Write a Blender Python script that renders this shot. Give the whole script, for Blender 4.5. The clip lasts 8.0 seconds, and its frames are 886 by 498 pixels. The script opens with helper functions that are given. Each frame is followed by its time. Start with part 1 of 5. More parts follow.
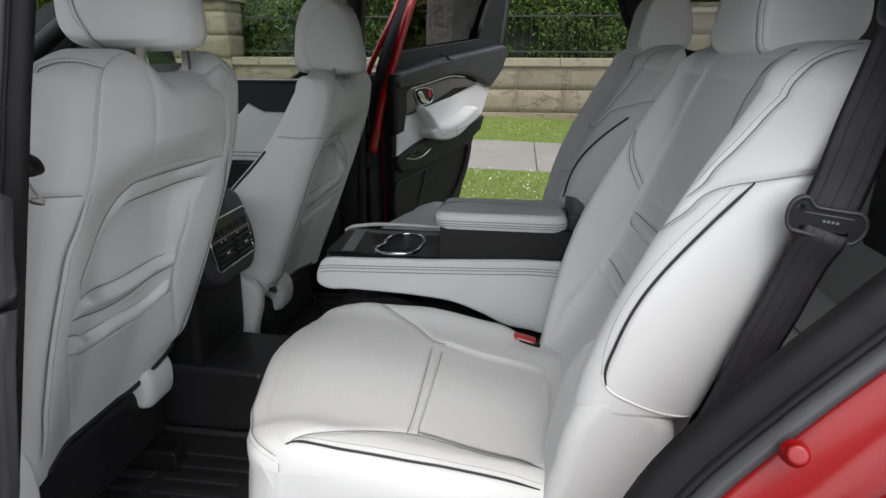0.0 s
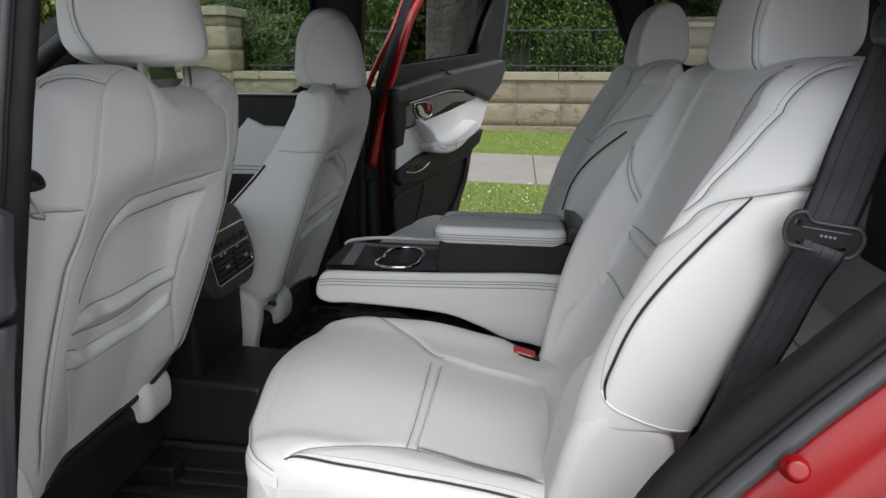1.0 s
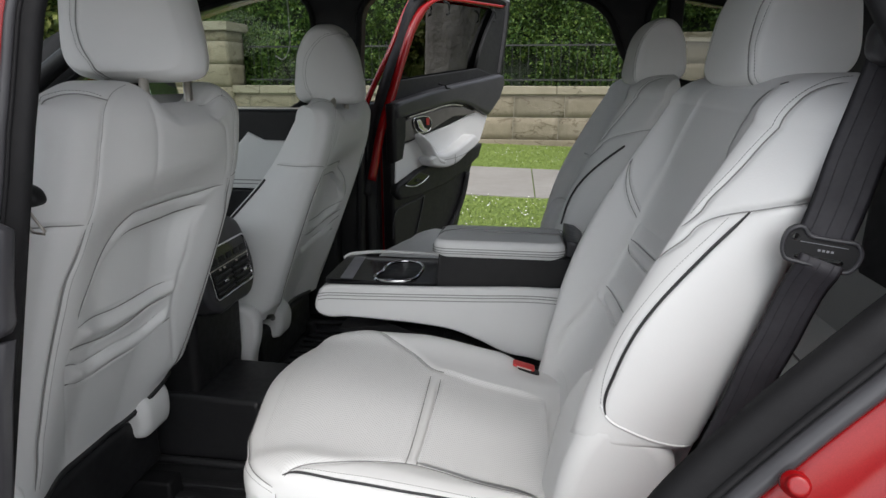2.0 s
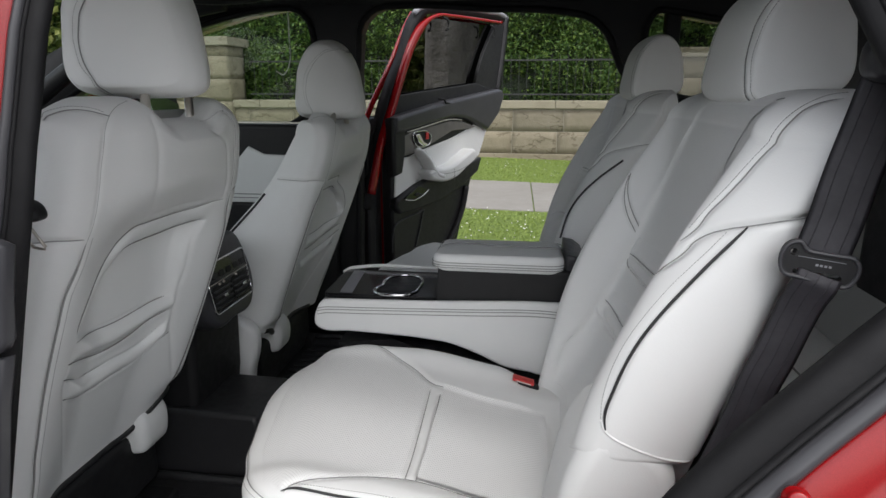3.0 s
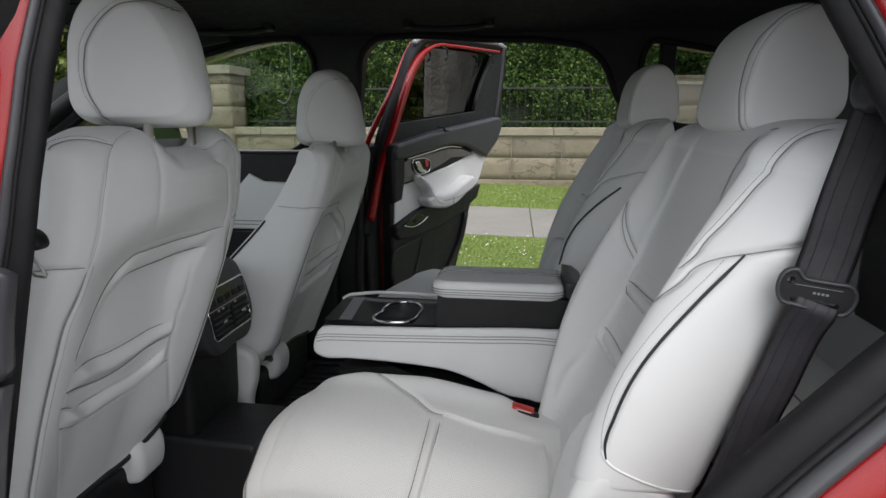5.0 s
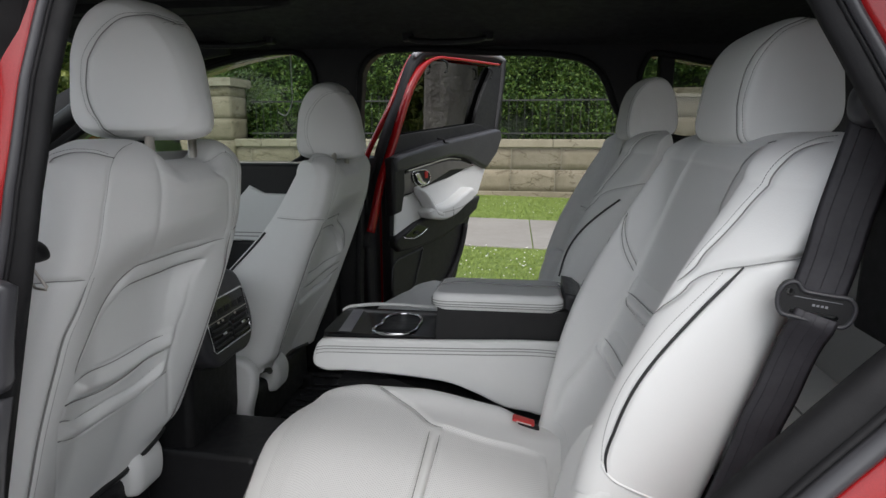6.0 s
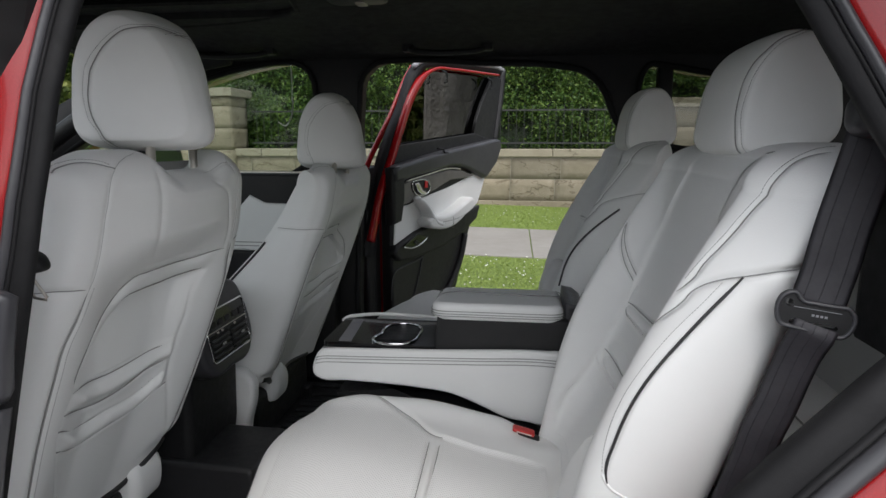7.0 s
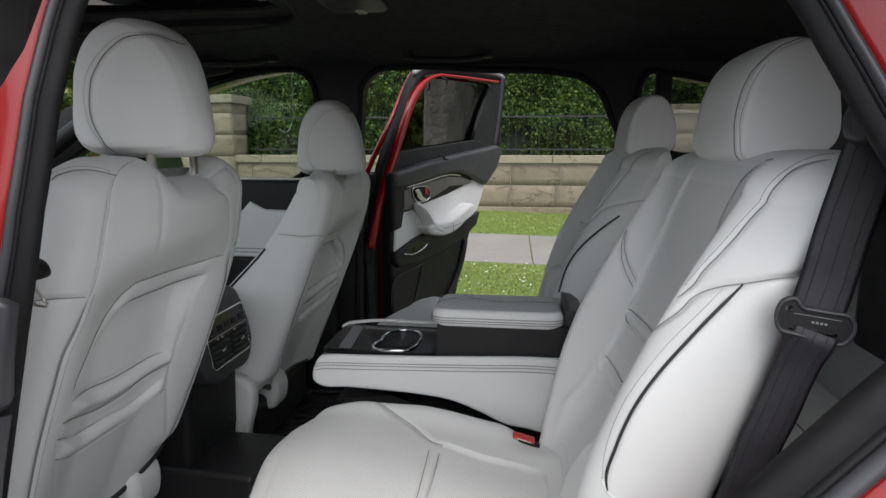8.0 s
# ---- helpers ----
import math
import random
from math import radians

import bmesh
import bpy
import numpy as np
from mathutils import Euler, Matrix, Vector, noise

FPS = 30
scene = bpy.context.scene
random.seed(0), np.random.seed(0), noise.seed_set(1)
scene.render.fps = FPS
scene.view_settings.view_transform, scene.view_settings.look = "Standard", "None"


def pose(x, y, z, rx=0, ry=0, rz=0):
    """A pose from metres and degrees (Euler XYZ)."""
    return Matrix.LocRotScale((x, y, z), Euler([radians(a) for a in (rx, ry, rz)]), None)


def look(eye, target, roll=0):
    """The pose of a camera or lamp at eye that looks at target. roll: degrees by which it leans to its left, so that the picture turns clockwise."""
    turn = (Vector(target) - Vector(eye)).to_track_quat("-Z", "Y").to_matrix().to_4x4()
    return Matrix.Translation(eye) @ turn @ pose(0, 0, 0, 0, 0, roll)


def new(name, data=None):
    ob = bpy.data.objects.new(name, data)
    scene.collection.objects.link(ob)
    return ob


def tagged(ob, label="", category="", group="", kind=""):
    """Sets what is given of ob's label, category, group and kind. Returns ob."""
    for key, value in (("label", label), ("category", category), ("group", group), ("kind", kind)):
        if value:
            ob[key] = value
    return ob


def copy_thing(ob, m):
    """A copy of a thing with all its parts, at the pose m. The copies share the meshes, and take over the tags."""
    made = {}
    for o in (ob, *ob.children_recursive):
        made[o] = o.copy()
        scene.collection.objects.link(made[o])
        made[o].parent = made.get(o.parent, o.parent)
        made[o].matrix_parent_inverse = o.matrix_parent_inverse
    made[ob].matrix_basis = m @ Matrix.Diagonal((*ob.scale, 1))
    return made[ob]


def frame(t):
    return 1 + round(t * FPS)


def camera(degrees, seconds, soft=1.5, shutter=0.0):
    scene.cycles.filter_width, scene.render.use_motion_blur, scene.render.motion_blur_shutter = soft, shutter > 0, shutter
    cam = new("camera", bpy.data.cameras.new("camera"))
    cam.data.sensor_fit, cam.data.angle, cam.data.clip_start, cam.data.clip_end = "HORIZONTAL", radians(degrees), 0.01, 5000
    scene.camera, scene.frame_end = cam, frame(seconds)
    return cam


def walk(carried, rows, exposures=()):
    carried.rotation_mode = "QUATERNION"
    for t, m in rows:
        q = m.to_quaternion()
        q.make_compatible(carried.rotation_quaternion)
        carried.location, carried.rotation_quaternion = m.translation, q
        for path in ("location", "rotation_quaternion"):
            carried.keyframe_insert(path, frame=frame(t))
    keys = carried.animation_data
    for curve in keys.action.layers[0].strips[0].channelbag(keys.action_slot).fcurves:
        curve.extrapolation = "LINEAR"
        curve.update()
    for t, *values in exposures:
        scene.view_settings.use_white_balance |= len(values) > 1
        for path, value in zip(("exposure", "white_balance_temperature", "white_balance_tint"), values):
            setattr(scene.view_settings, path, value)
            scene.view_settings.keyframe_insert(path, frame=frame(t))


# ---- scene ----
# ---------------- camera ----------------
cam = camera(72.0, 8.0)
# seconds, metres forward, metres up, tilt, turn, roll
PATH = ((0.0, .0059, -.0083, -18.27, 8.27, -.08), (0.5, .0052, -.0070, -17.68, 8.23, -.07), (1.0, .0045, -.0058, -17.08, 8.19, -.06),
        (1.5, .0038, -.0048, -16.47, 8.15, -.05), (3.0, .0015, -.0018, -14.59, 8.05, -.03), (3.5, .0007, -.0009, -13.97, 8.02, -.02),
        (4.0, 0.0, 0.0, -13.355, 8.0, -.01), (4.5, -.0009, .0008, -12.76, 7.99, 0.0), (5.0, -.0018, .0017, -12.18, 7.98, 0.0),
        (6.5, -.0038, .0035, -10.65, 7.95, .02), (7.0, -.0044, .0041, -10.24, 7.945, .02), (7.5, -.0049, .0046, -9.91, 7.94, .03),
        (8.0, -.0052, .0050, -9.66, 7.94, .03))
walk(cam, [(t, pose(-.139 * f, -1.30 + .990 * f, 1.30 + h, 90 + p, r, y - .2)) for t, f, h, p, y, r in PATH],
     exposures=((0.0, 0.96), (8.0, 0.96)))

# ---------------- light ----------------
world = bpy.data.worlds.new("overcast_sky")
scene.world = world
world.use_nodes = True
wn, wl = world.node_tree.nodes, world.node_tree.links
sky = wn.new("ShaderNodeTexSky")
sky.sky_type = 'NISHITA'
sky.sun_disc = False
sky.sun_elevation, sky.sun_rotation = radians(58), radians(163)
sky.dust_density, sky.ozone_density, sky.air_density = 3.0, 1.0, 1.0
cloud = wn.new("ShaderNodeHueSaturation")
cloud.inputs["Saturation"].default_value = 0.4
wl.new(sky.outputs[0], cloud.inputs["Color"])
wl.new(cloud.outputs[0], wn["Background"].inputs[0])
wn["Background"].inputs[1].default_value = 0.15
sun_data = bpy.data.lights.new("sun", 'SUN')
sun_data.energy, sun_data.angle, sun_data.color = 0.75, radians(150), (0.985, 0.995, 0.985)
sun = new("sun", sun_data)
sun.matrix_world = look((0.9, -3.0, 5.9), (0.0, 0.0, 0.8))

# ---------------- materials ----------------
def shader(name, colour, rough=0.5, metal=0.0, coat=0.0, spec=0.5):
    m = bpy.data.materials.new(name)
    m.use_nodes = True
    b = m.node_tree.nodes["Principled BSDF"]
    b.inputs["Base Color"].default_value = (*colour, 1)
    b.inputs["Roughness"].default_value = rough
    b.inputs["Metallic"].default_value = metal
    b.inputs["Coat Weight"].default_value = coat
    b.inputs["Coat Roughness"].default_value = 0.05
    b.inputs["Specular IOR Level"].default_value = spec
    return m


def add(m, kind):
    return m.node_tree.nodes.new("ShaderNode" + kind)


def wire(m, a, b):
    m.node_tree.links.new(a, b)


def coords(m, scale=(1, 1, 1), space="Object"):
    c, mp = add(m, "TexCoord"), add(m, "Mapping")
    mp.inputs["Scale"].default_value = scale
    wire(m, c.outputs[space], mp.inputs[0])
    return mp.outputs[0]


def noisy(m, vec, scale, detail=4.0, rough=0.55):
    n = add(m, "TexNoise")
    n.inputs["Scale"].default_value, n.inputs["Detail"].default_value = scale, detail
    n.inputs["Roughness"].default_value = rough
    wire(m, vec, n.inputs["Vector"])
    return n.outputs["Fac"]


def ramp(m, fac, stops):
    r = add(m, "ValToRGB")
    while len(r.color_ramp.elements) < len(stops):
        r.color_ramp.elements.new(0.5)
    for e, (p, c) in zip(r.color_ramp.elements, stops):
        e.position, e.color = p, (*c, 1) if len(c) == 3 else c
    wire(m, fac, r.inputs[0])
    return r.outputs[0]


def bump(m, height, strength=0.3, distance=0.001):
    b = add(m, "Bump")
    b.inputs["Strength"].default_value, b.inputs["Distance"].default_value = strength, distance
    wire(m, height, b.inputs["Height"])
    p = m.node_tree.nodes["Principled BSDF"]
    if p.inputs["Normal"].links:
        wire(m, p.inputs["Normal"].links[0].from_socket, b.inputs["Normal"])
    wire(m, b.outputs[0], p.inputs["Normal"])
    return b


def tint(m, fac, c0, c1, lo=0.3, hi=0.7):
    wire(m, ramp(m, fac, ((lo, c0), (hi, c1))), m.node_tree.nodes["Principled BSDF"].inputs["Base Color"])


def mixed(m, a, b, fac, how='MULTIPLY'):
    x = add(m, "MixRGB")
    x.blend_type = how
    x.inputs[0].default_value = fac
    wire(m, a, x.inputs[1])
    wire(m, b, x.inputs[2])
    return x.outputs[0]


def vary(name, c0, c1, rough, scale=3.0, grain=0.0, grain_scale=600.0, depth=0.0006, metal=0.0, coat=0.0, spec=0.5):
    """A surface with slow colour drift and a fine grain."""
    m = shader(name, c0, rough, metal, coat, spec)
    v = coords(m)
    tint(m, noisy(m, v, scale), c0, c1)
    r = ramp(m, noisy(m, v, scale * 7, 6), ((0.3, (rough * 0.85,) * 3), (0.7, (min(1, rough * 1.15),) * 3)))
    wire(m, r, m.node_tree.nodes["Principled BSDF"].inputs["Roughness"])
    if grain:
        bump(m, noisy(m, v, grain_scale, 3), grain, depth)
    return m


def leather(name, c0, c1, holes=False):
    m = shader(name, c0, 0.55, spec=0.24)
    v = coords(m)
    tint(m, noisy(m, v, 5, 5), c0, c1, 0.35, 0.65)
    vo = add(m, "TexVoronoi")
    vo.inputs["Scale"].default_value = 520
    wire(m, v, vo.inputs["Vector"])
    bump(m, vo.outputs["Distance"], 0.10, 0.0006)
    bump(m, noisy(m, v, 28, 4), 0.12, 0.002)
    wire(m, ramp(m, noisy(m, v, 16, 5), ((0.3, (0.50,) * 3), (0.7, (0.64,) * 3))), m.node_tree.nodes["Principled BSDF"].inputs["Roughness"])
    return m


LEATHER = leather("pale_grey_leather", (0.752, 0.758, 0.750), (0.785, 0.790, 0.782))
# Darker copy of the leather, with the third-row backrest's shade in its colour.
LEATHER_SHADED = leather("shaded_grey_leather", (0.56, 0.555, 0.54), (0.60, 0.595, 0.58))


def perforate(m, pitch=.0042, hole_shade=.66, depth=.15):
    """Rows of small punched holes, on the map in metres."""
    c, mp, fr, sb, ln = add(m, "TexCoord"), add(m, "Mapping"), add(m, "VectorMath"), add(m, "VectorMath"), add(m, "VectorMath")
    mp.inputs["Scale"].default_value = (1 / pitch, 1 / pitch, 0)
    mp.inputs["Rotation"].default_value = (0, 0, radians(45))
    fr.operation, sb.operation, ln.operation = 'FRACTION', 'SUBTRACT', 'LENGTH'
    sb.inputs[1].default_value = (.5, .5, 0)
    wire(m, c.outputs["UV"], mp.inputs[0])
    wire(m, mp.outputs[0], fr.inputs[0])
    wire(m, fr.outputs[0], sb.inputs[0])
    wire(m, sb.outputs[0], ln.inputs[0])
    hole = ramp(m, ln.outputs["Value"], ((.15, (hole_shade,) * 3), (.22, (1, 1, 1))))
    p = m.node_tree.nodes["Principled BSDF"]
    base = p.inputs["Base Color"].links[0].from_socket
    wire(m, mixed(m, base, hole, 1.0), p.inputs["Base Color"])
    bump(m, hole, depth, .001)
    return m


PERFORATED = perforate(leather("perforated_leather", (0.765, 0.770, 0.762), (0.795, 0.800, 0.792)))
FINE_PERFORATED = perforate(leather("finely_perforated_leather", (0.752, 0.758, 0.750), (0.785, 0.790, 0.782)), .0030, .86, .05)
THREAD = shader("grey_thread", (0.21, 0.21, 0.205), 0.8)
PIPING = vary("black_piping", (0.02, 0.02, 0.022), (0.03, 0.03, 0.03), 0.45)
SEAM = vary("dark_seam", (0.24, 0.24, 0.235), (0.30, 0.30, 0.29), 0.8)
BLACK = vary("black_plastic", (0.010, 0.010, 0.011), (0.017, 0.017, 0.018), 0.5, 8, 0.35, 900, spec=0.35)
SATIN = vary("dark_satin_trim", (0.035, 0.035, 0.040), (0.05, 0.05, 0.055), 0.38, 8, 0.2, 900)
GLOSS = shader("piano_black", (0.008, 0.008, 0.009), 0.16, coat=0.1, spec=0.4)
RUBBER = vary("black_rubber", (0.010, 0.010, 0.011), (0.016, 0.016, 0.017), 0.6, 10, 0.3, 400, spec=0.2)
LINING = vary("black_headlining_cloth", (0.012, 0.012, 0.012), (0.020, 0.020, 0.020), 0.95, 6, 0.5, 1200)
CARPET = vary("black_carpet", (0.007, 0.007, 0.008), (0.013, 0.013, 0.014), 0.95, 20, 0.8, 900, 0.002)
MAT = vary("black_rubber_floor_mat", (0.022, 0.022, 0.024), (0.032, 0.032, 0.034), 0.45, 8, 0.4, 500)
CHROME = vary("chrome", (0.75, 0.75, 0.76), (0.82, 0.82, 0.83), 0.12, metal=1.0)
STEEL = vary("brushed_steel", (0.72, 0.69, 0.63), (0.60, 0.57, 0.52), 0.42, metal=0.85)
BULB = vary("rubber_seal_bulb", (0.045, 0.045, 0.05), (0.06, 0.06, 0.065), 0.36, 12, 0.15, 700)
STRIP = vary("grey_satin_strip", (0.20, 0.20, 0.22), (0.28, 0.28, 0.30), 0.35, 6)
WEBBING = vary("black_belt_webbing", (0.020, 0.019, 0.023), (0.034, 0.032, 0.038), 0.6, 30, 0.3, 1500)
REDBTN = shader("red_button", (0.55, 0.03, 0.03), 0.4)
WOODTRIM = vary("grey_wood_trim", (0.10, 0.095, 0.09), (0.17, 0.16, 0.15), 0.35, 12)


def paint():
    m = shader("metallic_red_paint", (0.38, 0.010, 0.012), 0.26, coat=0.3, spec=0.35)
    v = coords(m)
    tint(m, noisy(m, v, 900, 2), (0.25, 0.003, 0.005), (0.32, 0.006, 0.008))
    return m


RED = paint()


def glass(name, colour, ior=1.5):
    m = bpy.data.materials.new(name)
    m.use_nodes = True
    nt = m.node_tree
    nt.nodes.remove(nt.nodes["Principled BSDF"])
    t, g, x, f = add(m, "BsdfTransparent"), add(m, "BsdfGlossy"), add(m, "MixShader"), add(m, "Fresnel")
    t.inputs[0].default_value = (*colour, 1)
    g.inputs["Roughness"].default_value = 0.01
    f.inputs[0].default_value = ior
    wire(m, f.outputs[0], x.inputs[0])
    wire(m, t.outputs[0], x.inputs[1])
    wire(m, g.outputs[0], x.inputs[2])
    wire(m, x.outputs[0], nt.nodes["Material Output"].inputs[0])
    return m


CLEAR = glass("clear_window_glass", (0.86, 0.90, 0.87), 1.22)
TINTED = glass("dark_tinted_glass", (0.60, 0.61, 0.55), 2.5)
PRIVACY = glass("privacy_glass", (0.62, 0.63, 0.62))
ROOF_GLASS = glass("dark_roof_glass", (0.26, 0.28, 0.26))


def stone(name, c0, c1, c2):
    m = shader(name, c0, 0.9)
    v = coords(m)
    o = add(m, "ObjectInfo")
    k, sh = add(m, "VectorMath"), add(m, "VectorMath")
    k.operation, sh.operation = 'SCALE', 'ADD'
    k.inputs[0].default_value = (31, 17, 23)
    wire(m, o.outputs["Random"], k.inputs["Scale"])
    wire(m, v, sh.inputs[0])
    wire(m, k.outputs[0], sh.inputs[1])
    v = sh.outputs[0]
    a = ramp(m, noisy(m, v, 2.2, 8, 0.65), ((0.3, c0), (0.55, c1), (0.75, c2)))
    low = add(m, "Mapping")
    low.inputs["Scale"].default_value = (1, 1, 2.3)
    wire(m, v, low.inputs[0])
    ledge = noisy(m, low.outputs[0], 1.5, 4, 0.5)
    crack = ramp(m, ledge, ((0.455, (1, 1, 1)), (0.468, (0.55, 0.52, 0.48)), (0.485, (1, 1, 1))))
    a = mixed(m, a, crack, 1.0)
    b = ramp(m, o.outputs["Random"], ((0.0, (0.85, 0.85, 0.85)), (1.0, (1.08, 1.05, 1.0))))
    wire(m, mixed(m, a, b, 1.0), m.node_tree.nodes["Principled BSDF"].inputs["Base Color"])
    bump(m, noisy(m, v, 4.5, 10, 0.72), 0.45, 0.05)
    bump(m, ramp(m, ledge, ((0.44, (0, 0, 0)), (0.48, (1, 1, 1)))), 0.35, 0.02)
    return m


STONE = stone("rough_sandstone", (0.17, 0.15, 0.108), (0.23, 0.203, 0.15), (0.27, 0.243, 0.19))
COPING = stone("smooth_sandstone", (0.22, 0.20, 0.15), (0.26, 0.24, 0.185), (0.29, 0.27, 0.213))
MORTAR = vary("pale_mortar", (0.25, 0.23, 0.183), (0.29, 0.27, 0.22), 0.95, 3, 0.5, 60, 0.01)
CONCRETE = vary("worn_concrete", (0.22, 0.204, 0.184), (0.27, 0.254, 0.23), 0.9, 1.2, 0.5, 90, 0.004)
IRON = vary("black_iron", (0.012, 0.013, 0.013), (0.02, 0.021, 0.021), 0.5, 20)
ASPHALT = vary("worn_grey_asphalt", (0.11, 0.11, 0.108), (0.15, 0.148, 0.143), 0.9, 1.5, 0.6, 120, 0.006)


def leafy(name, dark, mid, light):
    m = shader(name, mid, 0.5, spec=0.35)
    g = add(m, "NewGeometry")
    c = ramp(m, g.outputs["Random Per Island"], ((0.0, dark), (0.55, mid), (1.0, light)))
    p = m.node_tree.nodes["Principled BSDF"]
    wire(m, c, p.inputs["Base Color"])
    p.inputs["Transmission Weight"].default_value = 0.0
    return m


HEDGE = leafy("hedge_leaves", (0.022, 0.055, 0.010), (0.048, 0.10, 0.016), (0.12, 0.18, 0.034))
CANOPY = leafy("tree_leaves", (0.05, 0.08, 0.015), (0.12, 0.15, 0.035), (0.22, 0.22, 0.06))
HEDGE_CORE = vary("near_black_green", (0.010, 0.018, 0.008), (0.02, 0.03, 0.012), 0.95, 5, 0.8, 30, 0.03)
GRASSBLADE = leafy("grass_blades", (0.17, 0.235, 0.040), (0.215, 0.29, 0.060), (0.27, 0.34, 0.09))
PETAL = shader("white_petals", (0.85, 0.85, 0.82), 0.7)
BARK = vary("mossy_bark", (0.20, 0.185, 0.165), (0.33, 0.31, 0.285), 0.95, 3, 0.9, 14, 0.06)


def turf():
    m = shader("lawn_soil", (0.09, 0.16, 0.03), 0.95)
    v = coords(m)
    a = ramp(m, noisy(m, v, 1.3, 6), ((0.3, (0.15, 0.22, 0.042)), (0.7, (0.21, 0.29, 0.07))))
    b = ramp(m, noisy(m, v, 40, 6), ((0.3, (0.75, 0.75, 0.7)), (0.7, (1.1, 1.1, 1.0))))
    wire(m, mixed(m, a, b, 1.0), m.node_tree.nodes["Principled BSDF"].inputs["Base Color"])
    bump(m, noisy(m, v, 120, 5), 1.0, 0.03)
    return m


TURF = turf()

# ---------------- building helpers ----------------
def keys(t, ks):
    """A smooth curve through (t, value) keys."""
    ts, vs = np.array([k[0] for k in ks], float), np.array([k[1] for k in ks], float)
    m = np.gradient(vs, ts) if len(ks) > 2 else np.full(len(ks), (vs[-1] - vs[0]) / (ts[-1] - ts[0]))
    t = np.clip(np.asarray(t, float), ts[0], ts[-1])
    i = np.clip(np.searchsorted(ts, t, side="right") - 1, 0, len(ts) - 2)
    h = ts[i + 1] - ts[i]
    s = (t - ts[i]) / h
    return ((1 + 2 * s) * (1 - s) ** 2 * vs[i] + s * (1 - s) ** 2 * h * m[i] + s * s * (3 - 2 * s) * vs[i + 1] + s * s * (s - 1) * h * m[i + 1])


def step(a, b, x):
    s = np.clip((x - a) / (b - a), 0, 1)
    return s * s * (3 - 2 * s)


def path(pts, n=40, closed=False):
    """A smooth line of n points through the given ones."""
    p = [np.array(q, float) for q in pts]
    if closed:
        p = p + [p[0]]
    d = np.concatenate([[0], np.cumsum([max(1e-6, np.linalg.norm(b - a)) for a, b in zip(p, p[1:])])])
    t = np.linspace(0, d[-1], n, endpoint=not closed)
    if closed:
        per = d[-1]
        dd = np.concatenate([d[-4:-1] - per, d, d[1:4] + per])
        pp = p[-4:-1] + p + p[1:4]
    else:
        dd, pp = d, p
    return np.stack([keys(t, list(zip(dd, [q[k] for q in pp]))) for k in range(len(p[0]))], 1)


def smooth_all(me, on=True):
    me.polygons.foreach_set("use_smooth", [on] * len(me.polygons))


def part(name, data, material, parent=None, label="", smooth=True):
    """Links a bmesh or a mesh as ONE object, under a thing or a part."""
    if isinstance(data, bmesh.types.BMesh):
        me = bpy.data.meshes.new(name)
        bmesh.ops.recalc_face_normals(data, faces=data.faces)
        data.to_mesh(me)
        data.free()
    else:
        me = data
    if smooth:
        smooth_all(me)
    soft = smooth and isinstance(data, bmesh.types.BMesh)
    if not me.materials:
        for x in (material if isinstance(material, (list, tuple)) else [material]):
            me.materials.append(x)
    ob = new(name, me)
    if soft:
        ob.modifiers.new("even_normals", 'WEIGHTED_NORMAL').keep_sharp = True
    if parent is not None:
        ob.parent = parent
    if label:
        tagged(ob, label)
    return ob


def thing(name, label, category, group="", kind=""):
    return tagged(new(name), label, category, group, kind)


def raw(verts, faces, name="mesh"):
    me = bpy.data.meshes.new(name)
    me.from_pydata([tuple(map(float, v)) for v in verts], [], faces)
    me.update()
    return me


def sheet(grid, close_u=False, close_v=False, caps=False):
    """A mesh from a grid of points, rows by columns."""
    nv, nu = grid.shape[:2]
    f = []
    for j in range(nv if close_v else nv - 1):
        for i in range(nu if close_u else nu - 1):
            a, b = j * nu + i, j * nu + (i + 1) % nu
            c, d = ((j + 1) % nv) * nu + (i + 1) % nu, ((j + 1) % nv) * nu + i
            f.append((a, b, c, d))
    if caps:
        f.append(tuple(range(nu - 1, -1, -1)))
        f.append(tuple((nv - 1) * nu + i for i in range(nu)))
    return raw(grid.reshape(-1, 3), f)


def recalc(me):
    bm = bmesh.new()
    bm.from_mesh(me)
    bmesh.ops.remove_doubles(bm, verts=bm.verts, dist=1e-6)
    bmesh.ops.recalc_face_normals(bm, faces=bm.faces)
    bm.to_mesh(me)
    bm.free()
    me.update()
    return me


def frames(line, closed=False, up=(0, 0, 1)):
    t = np.gradient(line, axis=0)
    if closed:
        t = np.roll(line, -1, 0) - np.roll(line, 1, 0)
    t /= np.linalg.norm(t, axis=1)[:, None] + 1e-12
    u = np.tile(np.array(up, float), (len(line), 1))
    s = np.cross(t, u)
    bad = np.linalg.norm(s, axis=1) < 1e-3
    s[bad] = np.cross(t[bad], [1, 0.01, 0])
    s /= np.linalg.norm(s, axis=1)[:, None]
    return t, s, np.cross(s, t)


def tube(line, r, sides=8, closed=False, flat=1.0, up=(0, 0, 1)):
    line = np.asarray(line, float)
    t, s, n = frames(line, closed, up)
    a = np.linspace(0, 2 * math.pi, sides, endpoint=False)
    r = np.broadcast_to(np.asarray(r, float), (len(line),))[:, None, None]
    g = line[:, None] + r * (np.cos(a)[None, :, None] * s[:, None] + flat * np.sin(a)[None, :, None] * n[:, None])
    return sheet(g, close_u=True, close_v=closed, caps=not closed)


